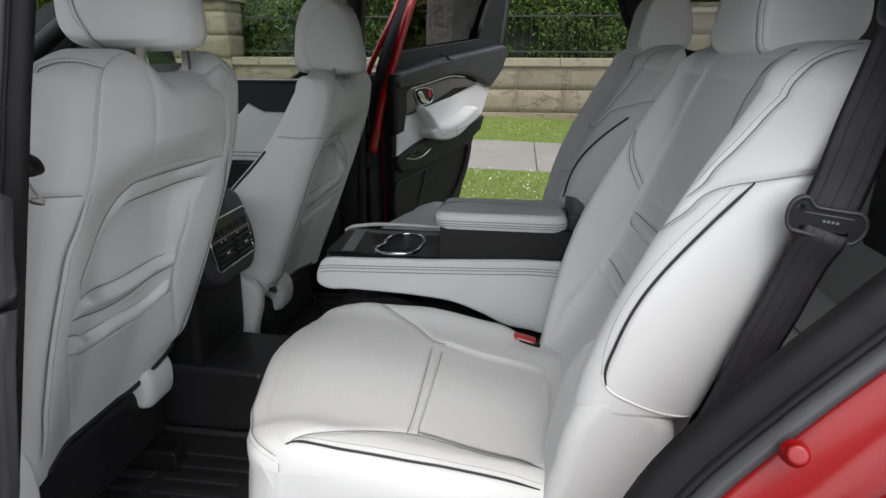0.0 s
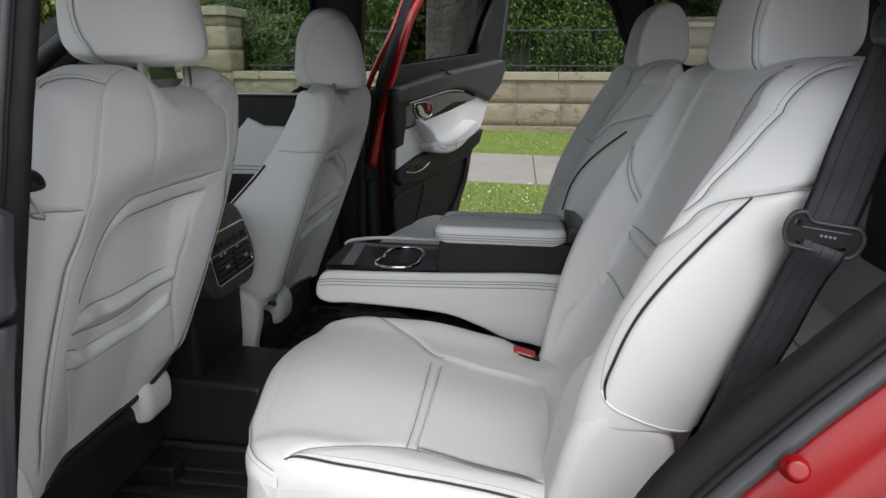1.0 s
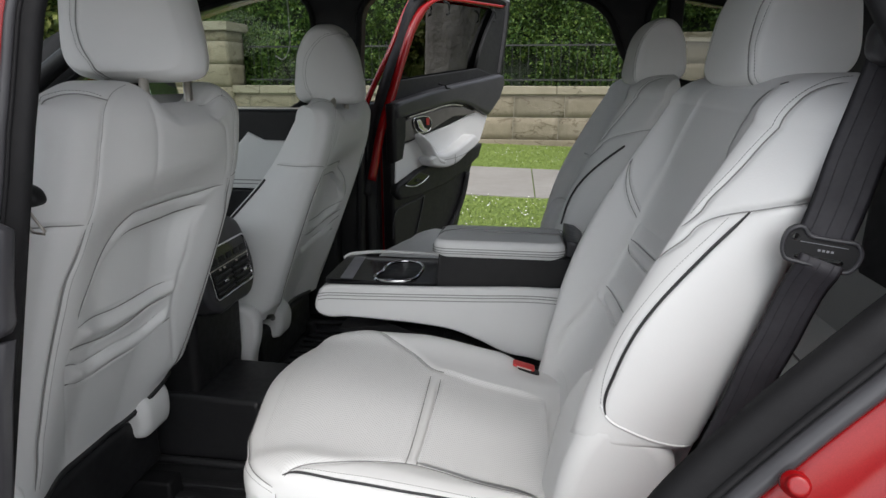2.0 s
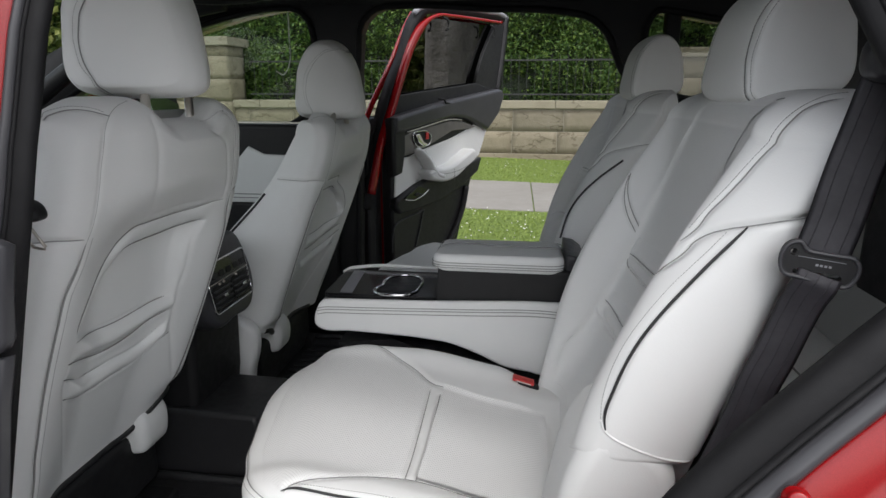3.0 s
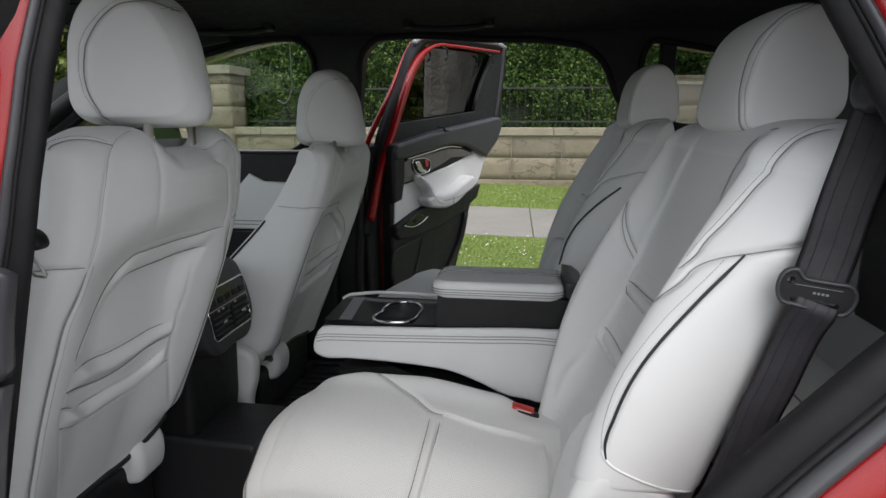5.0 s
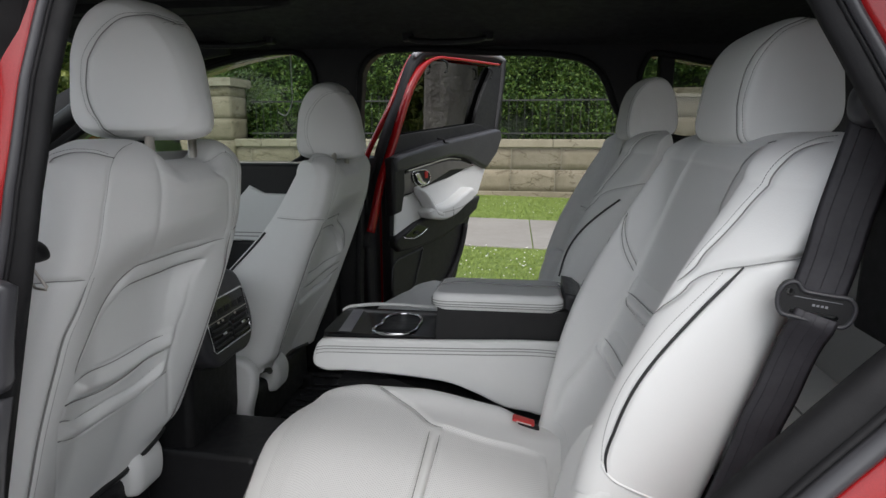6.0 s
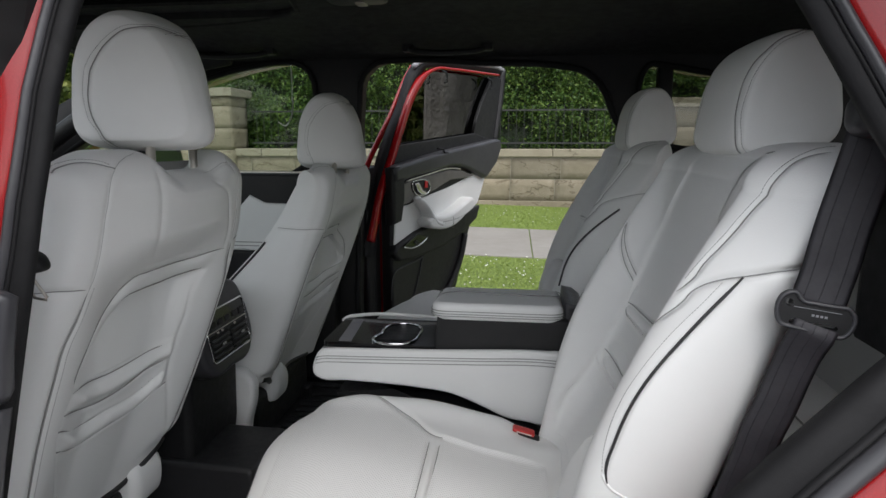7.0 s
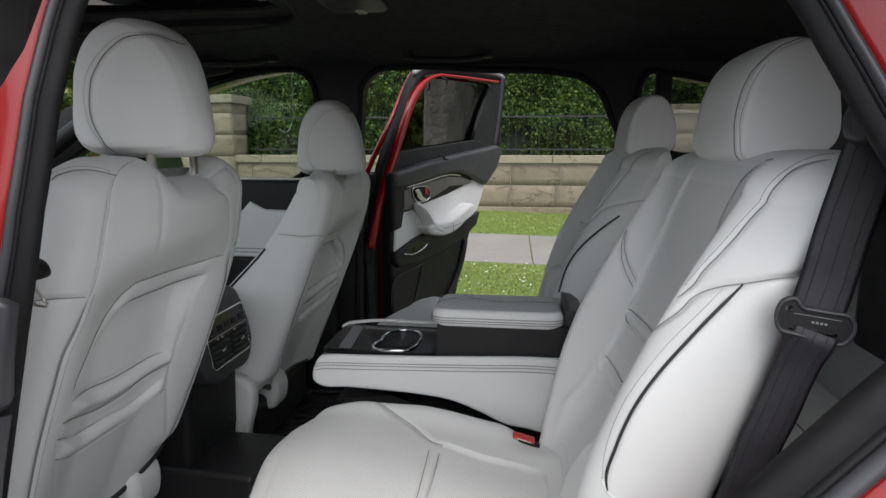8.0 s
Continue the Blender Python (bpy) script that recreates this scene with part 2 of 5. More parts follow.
def sweep(line, profile, closed=False, up=(0, 0, 1), caps=True, scale=1.0):
    """A closed profile of (side, up) offsets carried along a line."""
    line = np.asarray(line, float)
    t, s, n = frames(line, closed, up)
    p = np.array(profile, float)
    k = np.broadcast_to(np.asarray(scale, float), (len(line),))[:, None, None]
    g = line[:, None] + k * p[None, :, :1] * s[:, None] + p[None, :, 1:2] * n[:, None]
    return recalc(sheet(g, close_u=True, close_v=closed, caps=caps and not closed))


def box(x0, y0, z0, x1, y1, z1, r=0.0, seg=3, bm=None):
    bm = bm or bmesh.new()
    vs = [bm.verts.new((x, y, z)) for x in (x0, x1) for y in (y0, y1) for z in (z0, z1)]
    fs = [bm.faces.new([vs[i] for i in f]) for f in ((0, 1, 3, 2), (4, 6, 7, 5), (0, 4, 5, 1), (2, 3, 7, 6), (0, 2, 6, 4), (1, 5, 7, 3))]
    bmesh.ops.recalc_face_normals(bm, faces=fs)
    if r > 0:
        es = list({e for f in fs for e in f.edges})
        bmesh.ops.bevel(bm, geom=es, offset=r, segments=seg, profile=0.5, affect='EDGES')
    return bm


def slab(outline, a0, a1, axis="y", r=0.0, seg=2, m=None):
    """A plate: an outline of (p, q) pulled along an axis from a0 to a1, its rims rounded."""
    def at(p, q, a):
        return {"y": (p, a, q), "x": (a, p, q), "z": (p, q, a)}[axis]
    bm = bmesh.new()
    lo = [bm.verts.new(at(p, q, a0)) for p, q in outline]
    hi = [bm.verts.new(at(p, q, a1)) for p, q in outline]
    n = len(lo)
    f0, f1 = bm.faces.new(lo), bm.faces.new(hi[::-1])
    for i in range(n):
        bm.faces.new((lo[i], hi[i], hi[(i + 1) % n], lo[(i + 1) % n]))
    bmesh.ops.recalc_face_normals(bm, faces=bm.faces)
    if r > 0:
        bmesh.ops.bevel(bm, geom=list(set(f0.edges) | set(f1.edges)), offset=r, segments=seg, profile=0.5, affect='EDGES')
    if m is not None:
        bmesh.ops.transform(bm, matrix=m, verts=bm.verts)
    return bm


def moved(me, m):
    (me.transform if isinstance(me, bpy.types.Mesh) else (lambda q: bmesh.ops.transform(me, matrix=q, verts=me.verts)))(m)
    return me


# ---------------- the street ----------------
def ground_z(x, y):
    """Road, kerb, verge and footpath; the street falls gently towards +x."""
    fall = 0.10 - 0.024 * np.clip(x, -14, 8)
    rise = fall - 0.02 + 0.006 * (y - 5.0)
    return np.where(y < 2.3, fall - 0.27 - 0.02 * np.clip(1.6 - y, 0, 3), rise)


def ground_sheet(name, xs, ys, material, lift=0.0, label="", cat="ground"):
    X, Y = np.meshgrid(xs, ys)
    g = np.stack([X, Y, ground_z(X, Y) + lift], -1)
    me = recalc(sheet(g))
    return tagged(part(name, me, material), label, cat, kind="structure")


ground_sheet("ground", np.concatenate([[-900, -200, -60], np.linspace(-15, 9, 25), [60, 200, 900]]),
             np.concatenate([[2.31], np.linspace(2.5, 10.5, 9), [14, 30, 120, 900]]), TURF, 0, "green lawn verge beside the street", "lawn")
ground_sheet("road", np.concatenate([[-900, -60], np.linspace(-15, 9, 13), [60, 900]]), [-900, -60, -8, -3, 0, 2.16], ASPHALT, -0.004, "grey asphalt road under the car", "road")
kerb_line = np.array([(x, 2.23, ground_z(x, 3.0) - 0.06) for x in np.linspace(-15, 9, 13)])
tagged(part("kerb", sweep(kerb_line, [(-.08, -.25), (.08, -.25), (.08, .05), (.06, .065), (-.07, .065), (-.08, .05)]), CONCRETE), "pale concrete kerb along the verge", "kerb", kind="structure")

PATH0, PATH1 = 4.99, 6.93
footpath = tagged(new("pavement"), "worn pale concrete footpath in slabs", "footpath", kind="structure")


def footpath_slabs():
    length = 1.62
    k0 = 0.07
    tilt = math.atan(-0.024)
    bm = box(-length / 2 + .006, PATH0, -.08, length / 2 - .006, PATH1, .012, .006, 2)
    for q in bm.verts:
        q.co.x -= .019 * (q.co.y - 5.96)
    me = bpy.data.meshes.new("slab")
    bm.to_mesh(me)
    bm.free()
    me.materials.append(CONCRETE)
    for i in range(-9, 5):
        cx = k0 + length * (i + 0.5)
        ob = new("slab", me)
        ob.parent = footpath
        ob.matrix_basis = Matrix.Translation((cx, 0, float(ground_z(cx, 5.9)))) @ Matrix.Rotation(-tilt, 4, 'Y') @ Matrix.Rotation(0.006, 4, 'X') @ Matrix.Translation((0, 0, -0.033))


footpath_slabs()


def grass():
    """Short blades over the part of the verge that is seen, and daisies."""
    rng = np.random.default_rng(3)
    n = 70000
    x, y = rng.uniform(-3.4, 2.2, n), rng.uniform(3.2, 9.75, n)
    keep = ((y < PATH0 - 0.02) | (y > PATH1 + 0.02))
    x, y = x[keep], y[keep]
    z = ground_z(x, y)
    h, a = rng.uniform(0.008, 0.024, len(x)), rng.uniform(0, 2 * math.pi, len(x))
    bw = rng.uniform(0.004, 0.009, len(x))
    lean = rng.normal(0, 0.014, (len(x), 2))
    v = np.empty((len(x), 3, 3))
    v[:, 0] = np.stack([x - bw * np.cos(a), y - bw * np.sin(a), z - .002], 1)
    v[:, 1] = np.stack([x + bw * np.cos(a), y + bw * np.sin(a), z - .002], 1)
    v[:, 2] = np.stack([x + lean[:, 0], y + lean[:, 1], z + h], 1)
    f = np.arange(3 * len(x)).reshape(-1, 3).tolist()
    tagged(part("grass", raw(v.reshape(-1, 3), f), GRASSBLADE, smooth=False), "short green lawn grass", "grass", kind="stuff")
    bm = bmesh.new()
    for y0, y1, m, cx in ((3.5, 4.95, 170, -0.2), (7.4, 9.4, 80, 0.1)):
        for _ in range(m):
            px, py = rng.normal(cx, 0.95), rng.uniform(y0, y1)
            c = Vector((px, py, float(ground_z(px, py)) + rng.uniform(.018, .032)))
            r = rng.uniform(.004, .008)
            t = rng.uniform(-.4, .4)
            top = bm.verts.new(c + Vector((0, 0, .006)))
            rim = [bm.verts.new(c + Vector((r * math.cos(q), r * math.sin(q) * math.cos(t), r * math.sin(q) * math.sin(t)))) for q in np.linspace(0, 2 * math.pi, 7)[:-1]]
            for i in range(6):
                bm.faces.new((top, rim[i], rim[(i + 1) % 6]))
    tagged(part("daisies", bm, PETAL, smooth=False), "small white daisies in the lawn", "flowers", kind="stuff")


grass()


# stone wall with piers
def rough_block(w, h, d, rng, rock=0.006):
    bm = bmesh.new()
    nx, nz = max(3, int(w / .09)), max(3, int(h / .08))
    g = [[bm.verts.new((x, 0, z)) for x in np.linspace(.004, w - .004, nx)] for z in np.linspace(.004, h - .004, nz)]
    for j in range(nz):
        for i in range(nx):
            rim = i in (0, nx - 1) or j in (0, nz - 1)
            g[j][i].co.y = -(0.001 if rim else rock * (0.5 + rng.uniform(-.5, .6)))
    for j in range(nz - 1):
        for i in range(nx - 1):
            bm.faces.new((g[j][i], g[j][i + 1], g[j + 1][i + 1], g[j + 1][i]))
    r = bmesh.ops.extrude_edge_only(bm, edges=[e for e in bm.edges if e.is_boundary])
    for q in r["geom"]:
        if isinstance(q, bmesh.types.BMVert):
            q.co.y = d
    me = bpy.data.meshes.new("stone")
    bmesh.ops.recalc_face_normals(bm, faces=bm.faces)
    bm.to_mesh(me)
    bm.free()
    me.materials.append(STONE)
    return me


def stone_wall():
    rng = random.Random(5)
    wall = tagged(new("wall_garden"), "low sandstone garden wall of rock-faced blocks", "wall", kind="structure")
    part("mortar", box(-16, 9.802, -.3, 27, 10.10, 1.02), MORTAR, wall)
    part("base_course", box(-16, 9.765, -.3, 27, 10.12, .20, .012), STONE, wall)
    z = .20
    for row, h in enumerate((.39, .375)):
        x = -9.0 - .37 * row
        while x < 5:
            w = rng.uniform(.72, .98)
            ob = part("stone", rough_block(w, h, .05, rng), STONE, wall)
            ob.location = (x, 9.80, z)
            x += w
        z += h
    x = -9.0
    while x < 5:
        w = 1.35
        part("coping_stone", box(x + .003, 9.74, .985, x + w - .003, 10.16, 1.125, .015), COPING, wall, smooth=False)
        x += w


stone_wall()


def pier(x0, x1, top):
    p = thing("gate_pier", "square sandstone pier with a flat cap in the garden wall", "pier", "wall piers")
    rng = random.Random(8)
    y0 = 9.62
    part("core", box(x0 + .02, y0 + .02, -.2, x1 - .02, y0 + .7, top - .12), MORTAR, p)
    z, row = -.1, 0
    while z < top - .2:
        h = min(.40, top - .14 - z)
        cut = x0 + (x1 - x0) * (.35 if row % 2 else .6)
        for a, b in ((x0, cut), (cut, x1)):
            ob = part("stone", rough_block(b - a, h, .1, rng, .012), COPING, p)
            ob.location = (a, y0, z)
        side = part("stone", rough_block(.7, h, .1, rng, .012), COPING, p)
        side.matrix_basis = Matrix.Translation((x1, y0, z)) @ Matrix.Rotation(radians(90), 4, 'Z')
        z += h
        row += 1
    part("cap", box(x0 - .09, y0 - .09, top - .15, x1 + .09, y0 + .80, top, .012), COPING, p, smooth=False)


pier(-6.55, -5.47, 2.23)
pier(2.45, 3.5, 1.98)


def iron_fence():
    f = thing("fence", "black iron rail fence on the garden wall", "fence")
    for z in (1.23, 1.81):
        part("rail", box(-5.2, 9.93, z - .013, 2.45, 9.965, z + .013), IRON, f, smooth=False)
    me = bpy.data.meshes.new("bar")
    bm = box(-.0035, 9.94, 1.12, .0035, 9.947, 1.90)
    bm.to_mesh(me)
    bm.free()
    me.materials.append(IRON)
    for i in range(54):
        ob = new("bar", me)
        ob.parent = f
        ob.location = (-5.1 + i * .14, 0, 0)


iron_fence()


def leaf_cloud(c, n, size, rng, squash=(1, 1, 1)):
    """Small folded leaves scattered round the given points."""
    k = rng.integers(0, len(c), n)
    p = c[k] + rng.normal(0, 1, (n, 3)) * np.array(squash) * size * 1.6
    a = rng.normal(0, 1, (n, 3))
    a /= np.linalg.norm(a, axis=1)[:, None]
    b = np.cross(a, rng.normal(0, 1, (n, 3)))
    b /= np.linalg.norm(b, axis=1)[:, None]
    s = size * rng.uniform(.6, 1.3, n)[:, None]
    nrm = np.cross(a, b)
    v = np.stack([p - a * s, p + b * s * .55 + nrm * s * .15, p + a * s, p - b * s * .55 + nrm * s * .15], 1)
    i = np.arange(n)[:, None] * 4
    f = np.concatenate([i + [0, 1, 2], i + [0, 2, 3]], 1).reshape(-1, 3)
    return v.reshape(-1, 3), f


def hedge():
    rng = np.random.default_rng(11)
    h = thing("hedge", "tall dense clipped green hedge behind the wall", "hedge")
    m = 20000
    x, z = rng.uniform(-13, 13, m), rng.uniform(.9, 5.4, m)
    lump = .16 * np.sin(x * 2.1 + z * 1.7) + .12 * np.sin(x * 4.7 - z * 3.1 + 1) + .10 * np.sin(z * 6 + x * 1.3)
    c = np.stack([x, 10.55 + lump + rng.normal(0, .08, m), z], 1)
    v, f = leaf_cloud(c, 330000, .033, rng)
    part("leaves", raw(v, f.tolist()), HEDGE, h, smooth=False)
    x2, z2 = rng.uniform(13, 27, 2500), rng.uniform(.9, 5.4, 2500)
    v, f = leaf_cloud(np.stack([x2, 10.5 + rng.normal(0, .15, 2500), z2], 1), 24000, .10, rng)
    part("far_leaves", raw(v, f.tolist()), HEDGE, h, smooth=False)
    # Solid near-black green block behind the leaves, filling the gaps between them.
    part("solid_core", box(-13, 10.75, .2, 27, 11.6, 5.2, .1), HEDGE_CORE, h)


hedge()


def tree(x, y, r, height, seed, name="street_tree", label="large street tree with mossy grey bark", crown_r=3.0, leaves=9000, mat=None):
    rng = np.random.default_rng(seed)
    t = thing(name, label, "tree")
    z0 = float(ground_z(x, y))
    g = []
    for z in np.linspace(-.1, height, 22):
        a = np.linspace(0, 2 * math.pi, 40, endpoint=False)
        flare = 1 + .45 * math.exp(-max(z, 0) / .35)
        rr = r * flare * (1 - .3 * z / height) * (1 + .05 * np.sin(5 * a + z) + .035 * np.sin(11 * a - 2 * z) + rng.normal(0, .012, 40))
        g.append(np.stack([x + rr * np.cos(a) + .04 * math.sin(z), y + rr * np.sin(a), np.full(40, z0 + z)], 1))
    part("trunk", sheet(np.array(g), close_u=True, caps=True), BARK, t)
    tips = []
    for i in range(9):
        a = i * 2.4 + rng.uniform(-.3, .3)
        out = crown_r * rng.uniform(.5, .95)
        p0 = np.array((x, y, z0 + height * rng.uniform(.75, .98)))
        p2 = p0 + np.array((out * math.cos(a), out * math.sin(a), rng.uniform(.6, 2.2)))
        p1 = (p0 + p2) / 2 + np.array((0, 0, .4))
        ln = path([p0, p1, p2], 10)
        part("limb", tube(ln, np.linspace(r * .38, r * .06, 10), 8), BARK, t)
        tips += [q for q in ln[3:]]
    tips = np.array(tips)
    c = tips[rng.integers(0, len(tips), 500)] + rng.normal(0, crown_r * .2, (500, 3))
    v, f = leaf_cloud(c, leaves, .085, rng)
    part("crown", raw(v, f.tolist()), mat or CANOPY, t, smooth=False)


tree(4.9, 4.7, .40, 5.2, 2, crown_r=2.4, leaves=4500)
tree(-9.8, 8.7, .16, 1.3, 6, name="garden_tree", label="olive-leaved small tree on the verge", crown_r=1.5, leaves=16000)
# Out of view; added for the green that the door glass reflects.
tree(11.5, 7.4, .22, 1.6, 9, "garden_tree", "unseen leafy green tree added for the door glass reflection", 2.6, 16000, CANOPY)

# ---------------- the car's shell ----------------
def pierced(outer, holes, a0, a1, axis="y"):
    """A plate with openings that go through it."""
    def at(p, q, a):
        return {"y": (p, a, q), "x": (a, p, q), "z": (p, q, a)}[axis]
    bm = bmesh.new()
    loops, edges = [], []
    for lp in (outer, *holes):
        vs = [bm.verts.new(at(p, q, a0)) for p, q in lp]
        loops.append(vs)
        edges += [bm.edges.new((vs[i], vs[(i + 1) % len(vs)])) for i in range(len(vs))]
    bmesh.ops.triangle_fill(bm, use_beauty=True, use_dissolve=False, edges=edges)
    dup = bmesh.ops.extrude_face_region(bm, geom=list(bm.faces))
    shift = Vector(at(0, 0, a1)) - Vector(at(0, 0, a0))
    for q in dup["geom"]:
        if isinstance(q, bmesh.types.BMVert):
            q.co += shift
    bmesh.ops.recalc_face_normals(bm, faces=bm.faces)
    return bm


def loop2(pts, n=60):
    return [tuple(q) for q in path(pts, n, closed=True)]


FRONT_WINDOW = [(-1.75, 1.20), (-1.50, 1.36), (-1.19, 1.490), (-.965, 1.548), (-.84, 1.562), (-.775, 1.556), (-.738, 1.52), (-.724, 1.45), (-.745, 1.32), (-.775, 1.21), (-.81, 1.188), (-1.2, 1.183)]
DOOR_HOLE = [(-.585, .55), (-.585, .95), (-.580, 1.25), (-.570, 1.42), (-.556, 1.512), (-.515, 1.552), (-.42, 1.563), (-.15, 1.55), (.10, 1.536), (.175, 1.520), (.222, 1.486), (.282, 1.367), (.40, 1.16), (.36, 1.02), (.22, .93), (.10, .80), (.04, .60), (.0, .47), (-.1, .44), (-.5, .44), (-.57, .47)]
QUARTER = [(.357, 1.50), (.375, 1.533), (.45, 1.53), (.56, 1.51), (.86, 1.47), (.90, 1.43), (.88, 1.32), (.80, 1.275), (.55, 1.27), (.46, 1.28)]

shell = tagged(new("wall_far"), "far side of the car's cabin in black trim", "car side", kind="structure")
part("side_trim", pierced([(-2.1, .36), (1.7, .36), (1.7, 1.585), (-.3, 1.60), (-1.0, 1.60), (-1.5, 1.52), (-2.1, 1.25)],
     [loop2(FRONT_WINDOW), loop2(DOOR_HOLE, 90), loop2(QUARTER, 40)], .78, .86), BLACK, shell, smooth=False)


def body_skin(name, y, parent):
    grow = lambda lp, k: [(p + k * (p - cx), q + k * (q - cz)) for (p, q) in lp for cx, cz in [np.mean(lp, 0)]]
    part(name, pierced([(-2.1, .30), (1.7, .30), (1.7, 1.56), (-.3, 1.585), (-1.0, 1.58), (-1.5, 1.50), (-2.1, 1.23)],
         [grow(loop2(FRONT_WINDOW), .03), grow(loop2(DOOR_HOLE, 90), .06), grow(loop2(QUARTER, 40), .03)], y, y + .06), RED, parent, smooth=False)


body_skin("body_panel", .875, shell)
for nm, lp in (("front_window", FRONT_WINDOW), ("quarter_window", QUARTER)):
    w = tagged(new("window_" + str(1 if nm[0] == "f" else 2)), "clear side window in a black frame", "car window", kind="structure")
    pane = part("pane", slab(loop2(lp, 40), .84, .845), CLEAR if nm[0] == "f" else PRIVACY, w, smooth=False)
    pane.visible_shadow = False
    ln = np.array([(p, .776, q) for p, q in loop2(lp, 70)])
    part("window_frame", tube(ln, .010, 8, closed=True, up=(0, 1, 0)), RUBBER, w)
part("window_bar", box(.413, .785, 1.262, .458, .838, 1.535, .006), BLACK, w, "black window divider")
dl = np.array([(p, .775, q) for p, q in loop2(DOOR_HOLE, 120)])
part("door_seal", tube(dl, .011, 8, closed=True, up=(0, 1, 0)), RUBBER, shell)

# near doorway
OPEN = [(-.545, .80), (-.524, .90), (-.485, 1.086), (-.452, 1.24), (-.436, 1.353), (-.424, 1.44), (-.39, 1.53), (-.25, 1.57), (-.02, 1.56), (.11, 1.51), (.18, 1.46), (.213, 1.419), (.233, 1.378), (.252, 1.339), (.285, 1.28), (.325, 1.20), (.312, 1.155), (.276, 1.114), (.195, 1.028), (.113, .927), (.062, .80), (.03, .60), (-.05, .48), (-.15, .45), (-.48, .45), (-.55, .50), (-.56, .65)]
DEPTH = ((.45, -.84), (.90, -.825), (1.10, -.80), (1.24, -.79), (1.35, -.77), (1.44, -.74), (1.58, -.69))


def apron(profile, n=160, band=None):
    """A band round the doorway: profile of (outwards, towards the camera)."""
    lp = path(OPEN, n, closed=True)
    t = np.roll(lp, -1, 0) - np.roll(lp, 1, 0)
    t /= np.linalg.norm(t, axis=1)[:, None]
    out = np.stack([-t[:, 1], t[:, 0]], 1)
    if np.mean(np.sum(out * (lp - lp.mean(0)), 1)) < 0:
        out = -out
    y0 = np.interp(lp[:, 1], [d[0] for d in DEPTH], [d[1] for d in DEPTH])
    k = 1 - .18 * step(1.08, 1.22, lp[:, 1]) + .55 * step(0, .1, lp[:, 0]) * (1 - step(1.14, 1.30, lp[:, 1]))
    most = np.where((lp[:, 0] < -.3) & (lp[:, 1] > .7), .13, .4)
    at = lambda o: np.minimum(k * o, most)
    g = np.stack([np.stack([lp[:, 0] + at(o) * out[:, 0], y0 - k * b, lp[:, 1] + at(o) * out[:, 1]], 1) for o, b in profile], 1)
    if band is not None:
        g = g[(lp[:, 0] < band) & (lp[:, 1] > .5) & (lp[:, 1] < 1.53)]
        return recalc(sheet(g, close_u=True, caps=True))
    return recalc(sheet(g, close_u=True, close_v=True))


near = tagged(new("wall_near"), "doorway of the car in black trim, rubber seal and red paint", "car doorway", kind="structure")
part("aperture_trim", apron([(0, -.006), (.001, .001), (.004, .005), (.014, .010), (.017, .009), (.020, -.010), (.010, -.016)]), RUBBER, near, "black plastic trim")
part("door_seal", apron([(.015, .006), (.0155, .0115), (.0168, .013), (.0182, .013), (.0195, .0105), (.0205, .004)]), RUBBER, near, "black rubber seal")
part("seal_bulb", apron([(.0200, .008), (.0205, .013), (.023, .0175), (.0265, .019), (.030, .0165), (.0315, .011), (.031, .004)]), BULB, near, "dark satin seal bulb")
part("body_flange", apron([(.030, .006), (.031, .013), (.036, .017), (.054, .020), (.061, .022), (.067, .028), (.078, .046), (.095, .060), (.16, .075), (.24, .08), (.24, -.02), (.1, -.04)]), RED, near, "red painted body")
part("pillar_cover", apron([(.062, .012), (.064, .036), (.070, .050), (.09, .066), (.13, .080), (.30, .11), (.30, .0), (.06, .0)], band=-.38), BLACK, near, "black outer pillar cover")
stop_axis = Vector((-.20, -.85, .45)).normalized()
stop_base = Vector((.2135, -.862, .994))
stop_line = [stop_base + stop_axis * d for d in (-.012, .0, .0005, .007, .0088, .0094, .0096)]
part("bump_stop", tube(np.array(stop_line), [.0105, .0105, .0088, .0083, .0076, .0062, .004], 28), RED, near, "red painted bump stop")

# roof
SUN = [(-1.35, -.375), (-1.35, .375), (-.68, .375), (-.62, .345), (-.60, .28), (-.60, -.28), (-.62, -.345), (-.68, -.375)]
SUN_GLASS = [(-1.32, -.29), (-1.32, .29), (-.70, .29), (-.63, .26), (-.63, -.26), (-.70, -.29)]


def roof_z(x, y):
    return 1.645 - .075 * (np.abs(y) / .78) ** 2.6 - .05 * np.clip(-x - 1.0, 0, 2) ** 1.5 - .02 * np.clip(x - .3, 0, 2)


def ceiling_panel():
    bm = pierced([(-1.5, -.74), (1.65, -.74), (1.65, .82), (-1.5, .82)], [SUN], 0, .03, "z")
    bmesh.ops.subdivide_edges(bm, edges=[e for e in bm.edges if e.calc_length() > .15], cuts=4, use_grid_fill=True)
    bmesh.ops.triangulate(bm, faces=bm.faces)
    for v in bm.verts:
        v.co.z += float(roof_z(v.co.x, v.co.y)) - .0
    return bm


tagged(part("ceiling", ceiling_panel(), LINING, smooth=False), "black cloth headlining", "headlining", kind="structure")
sunroof = thing("sunroof", "glass sunroof with a black frame", "sunroof")
part("rim", tube(np.array([(p, q, float(roof_z(p, q)) + .004) for p, q in loop2(SUN, 60)]), .009, 8, closed=True), LINING, sunroof)
part("inner_frame", pierced([(-1.40, -.42), (-1.40, .42), (-.53, .42), (-.53, -.42)], [SUN_GLASS], 1.652, 1.660, "z"), LINING, sunroof, smooth=False)
pane = part("pane", box(-1.37, -.40, 1.664, -.58, .40, 1.668), ROOF_GLASS, sunroof, smooth=False)


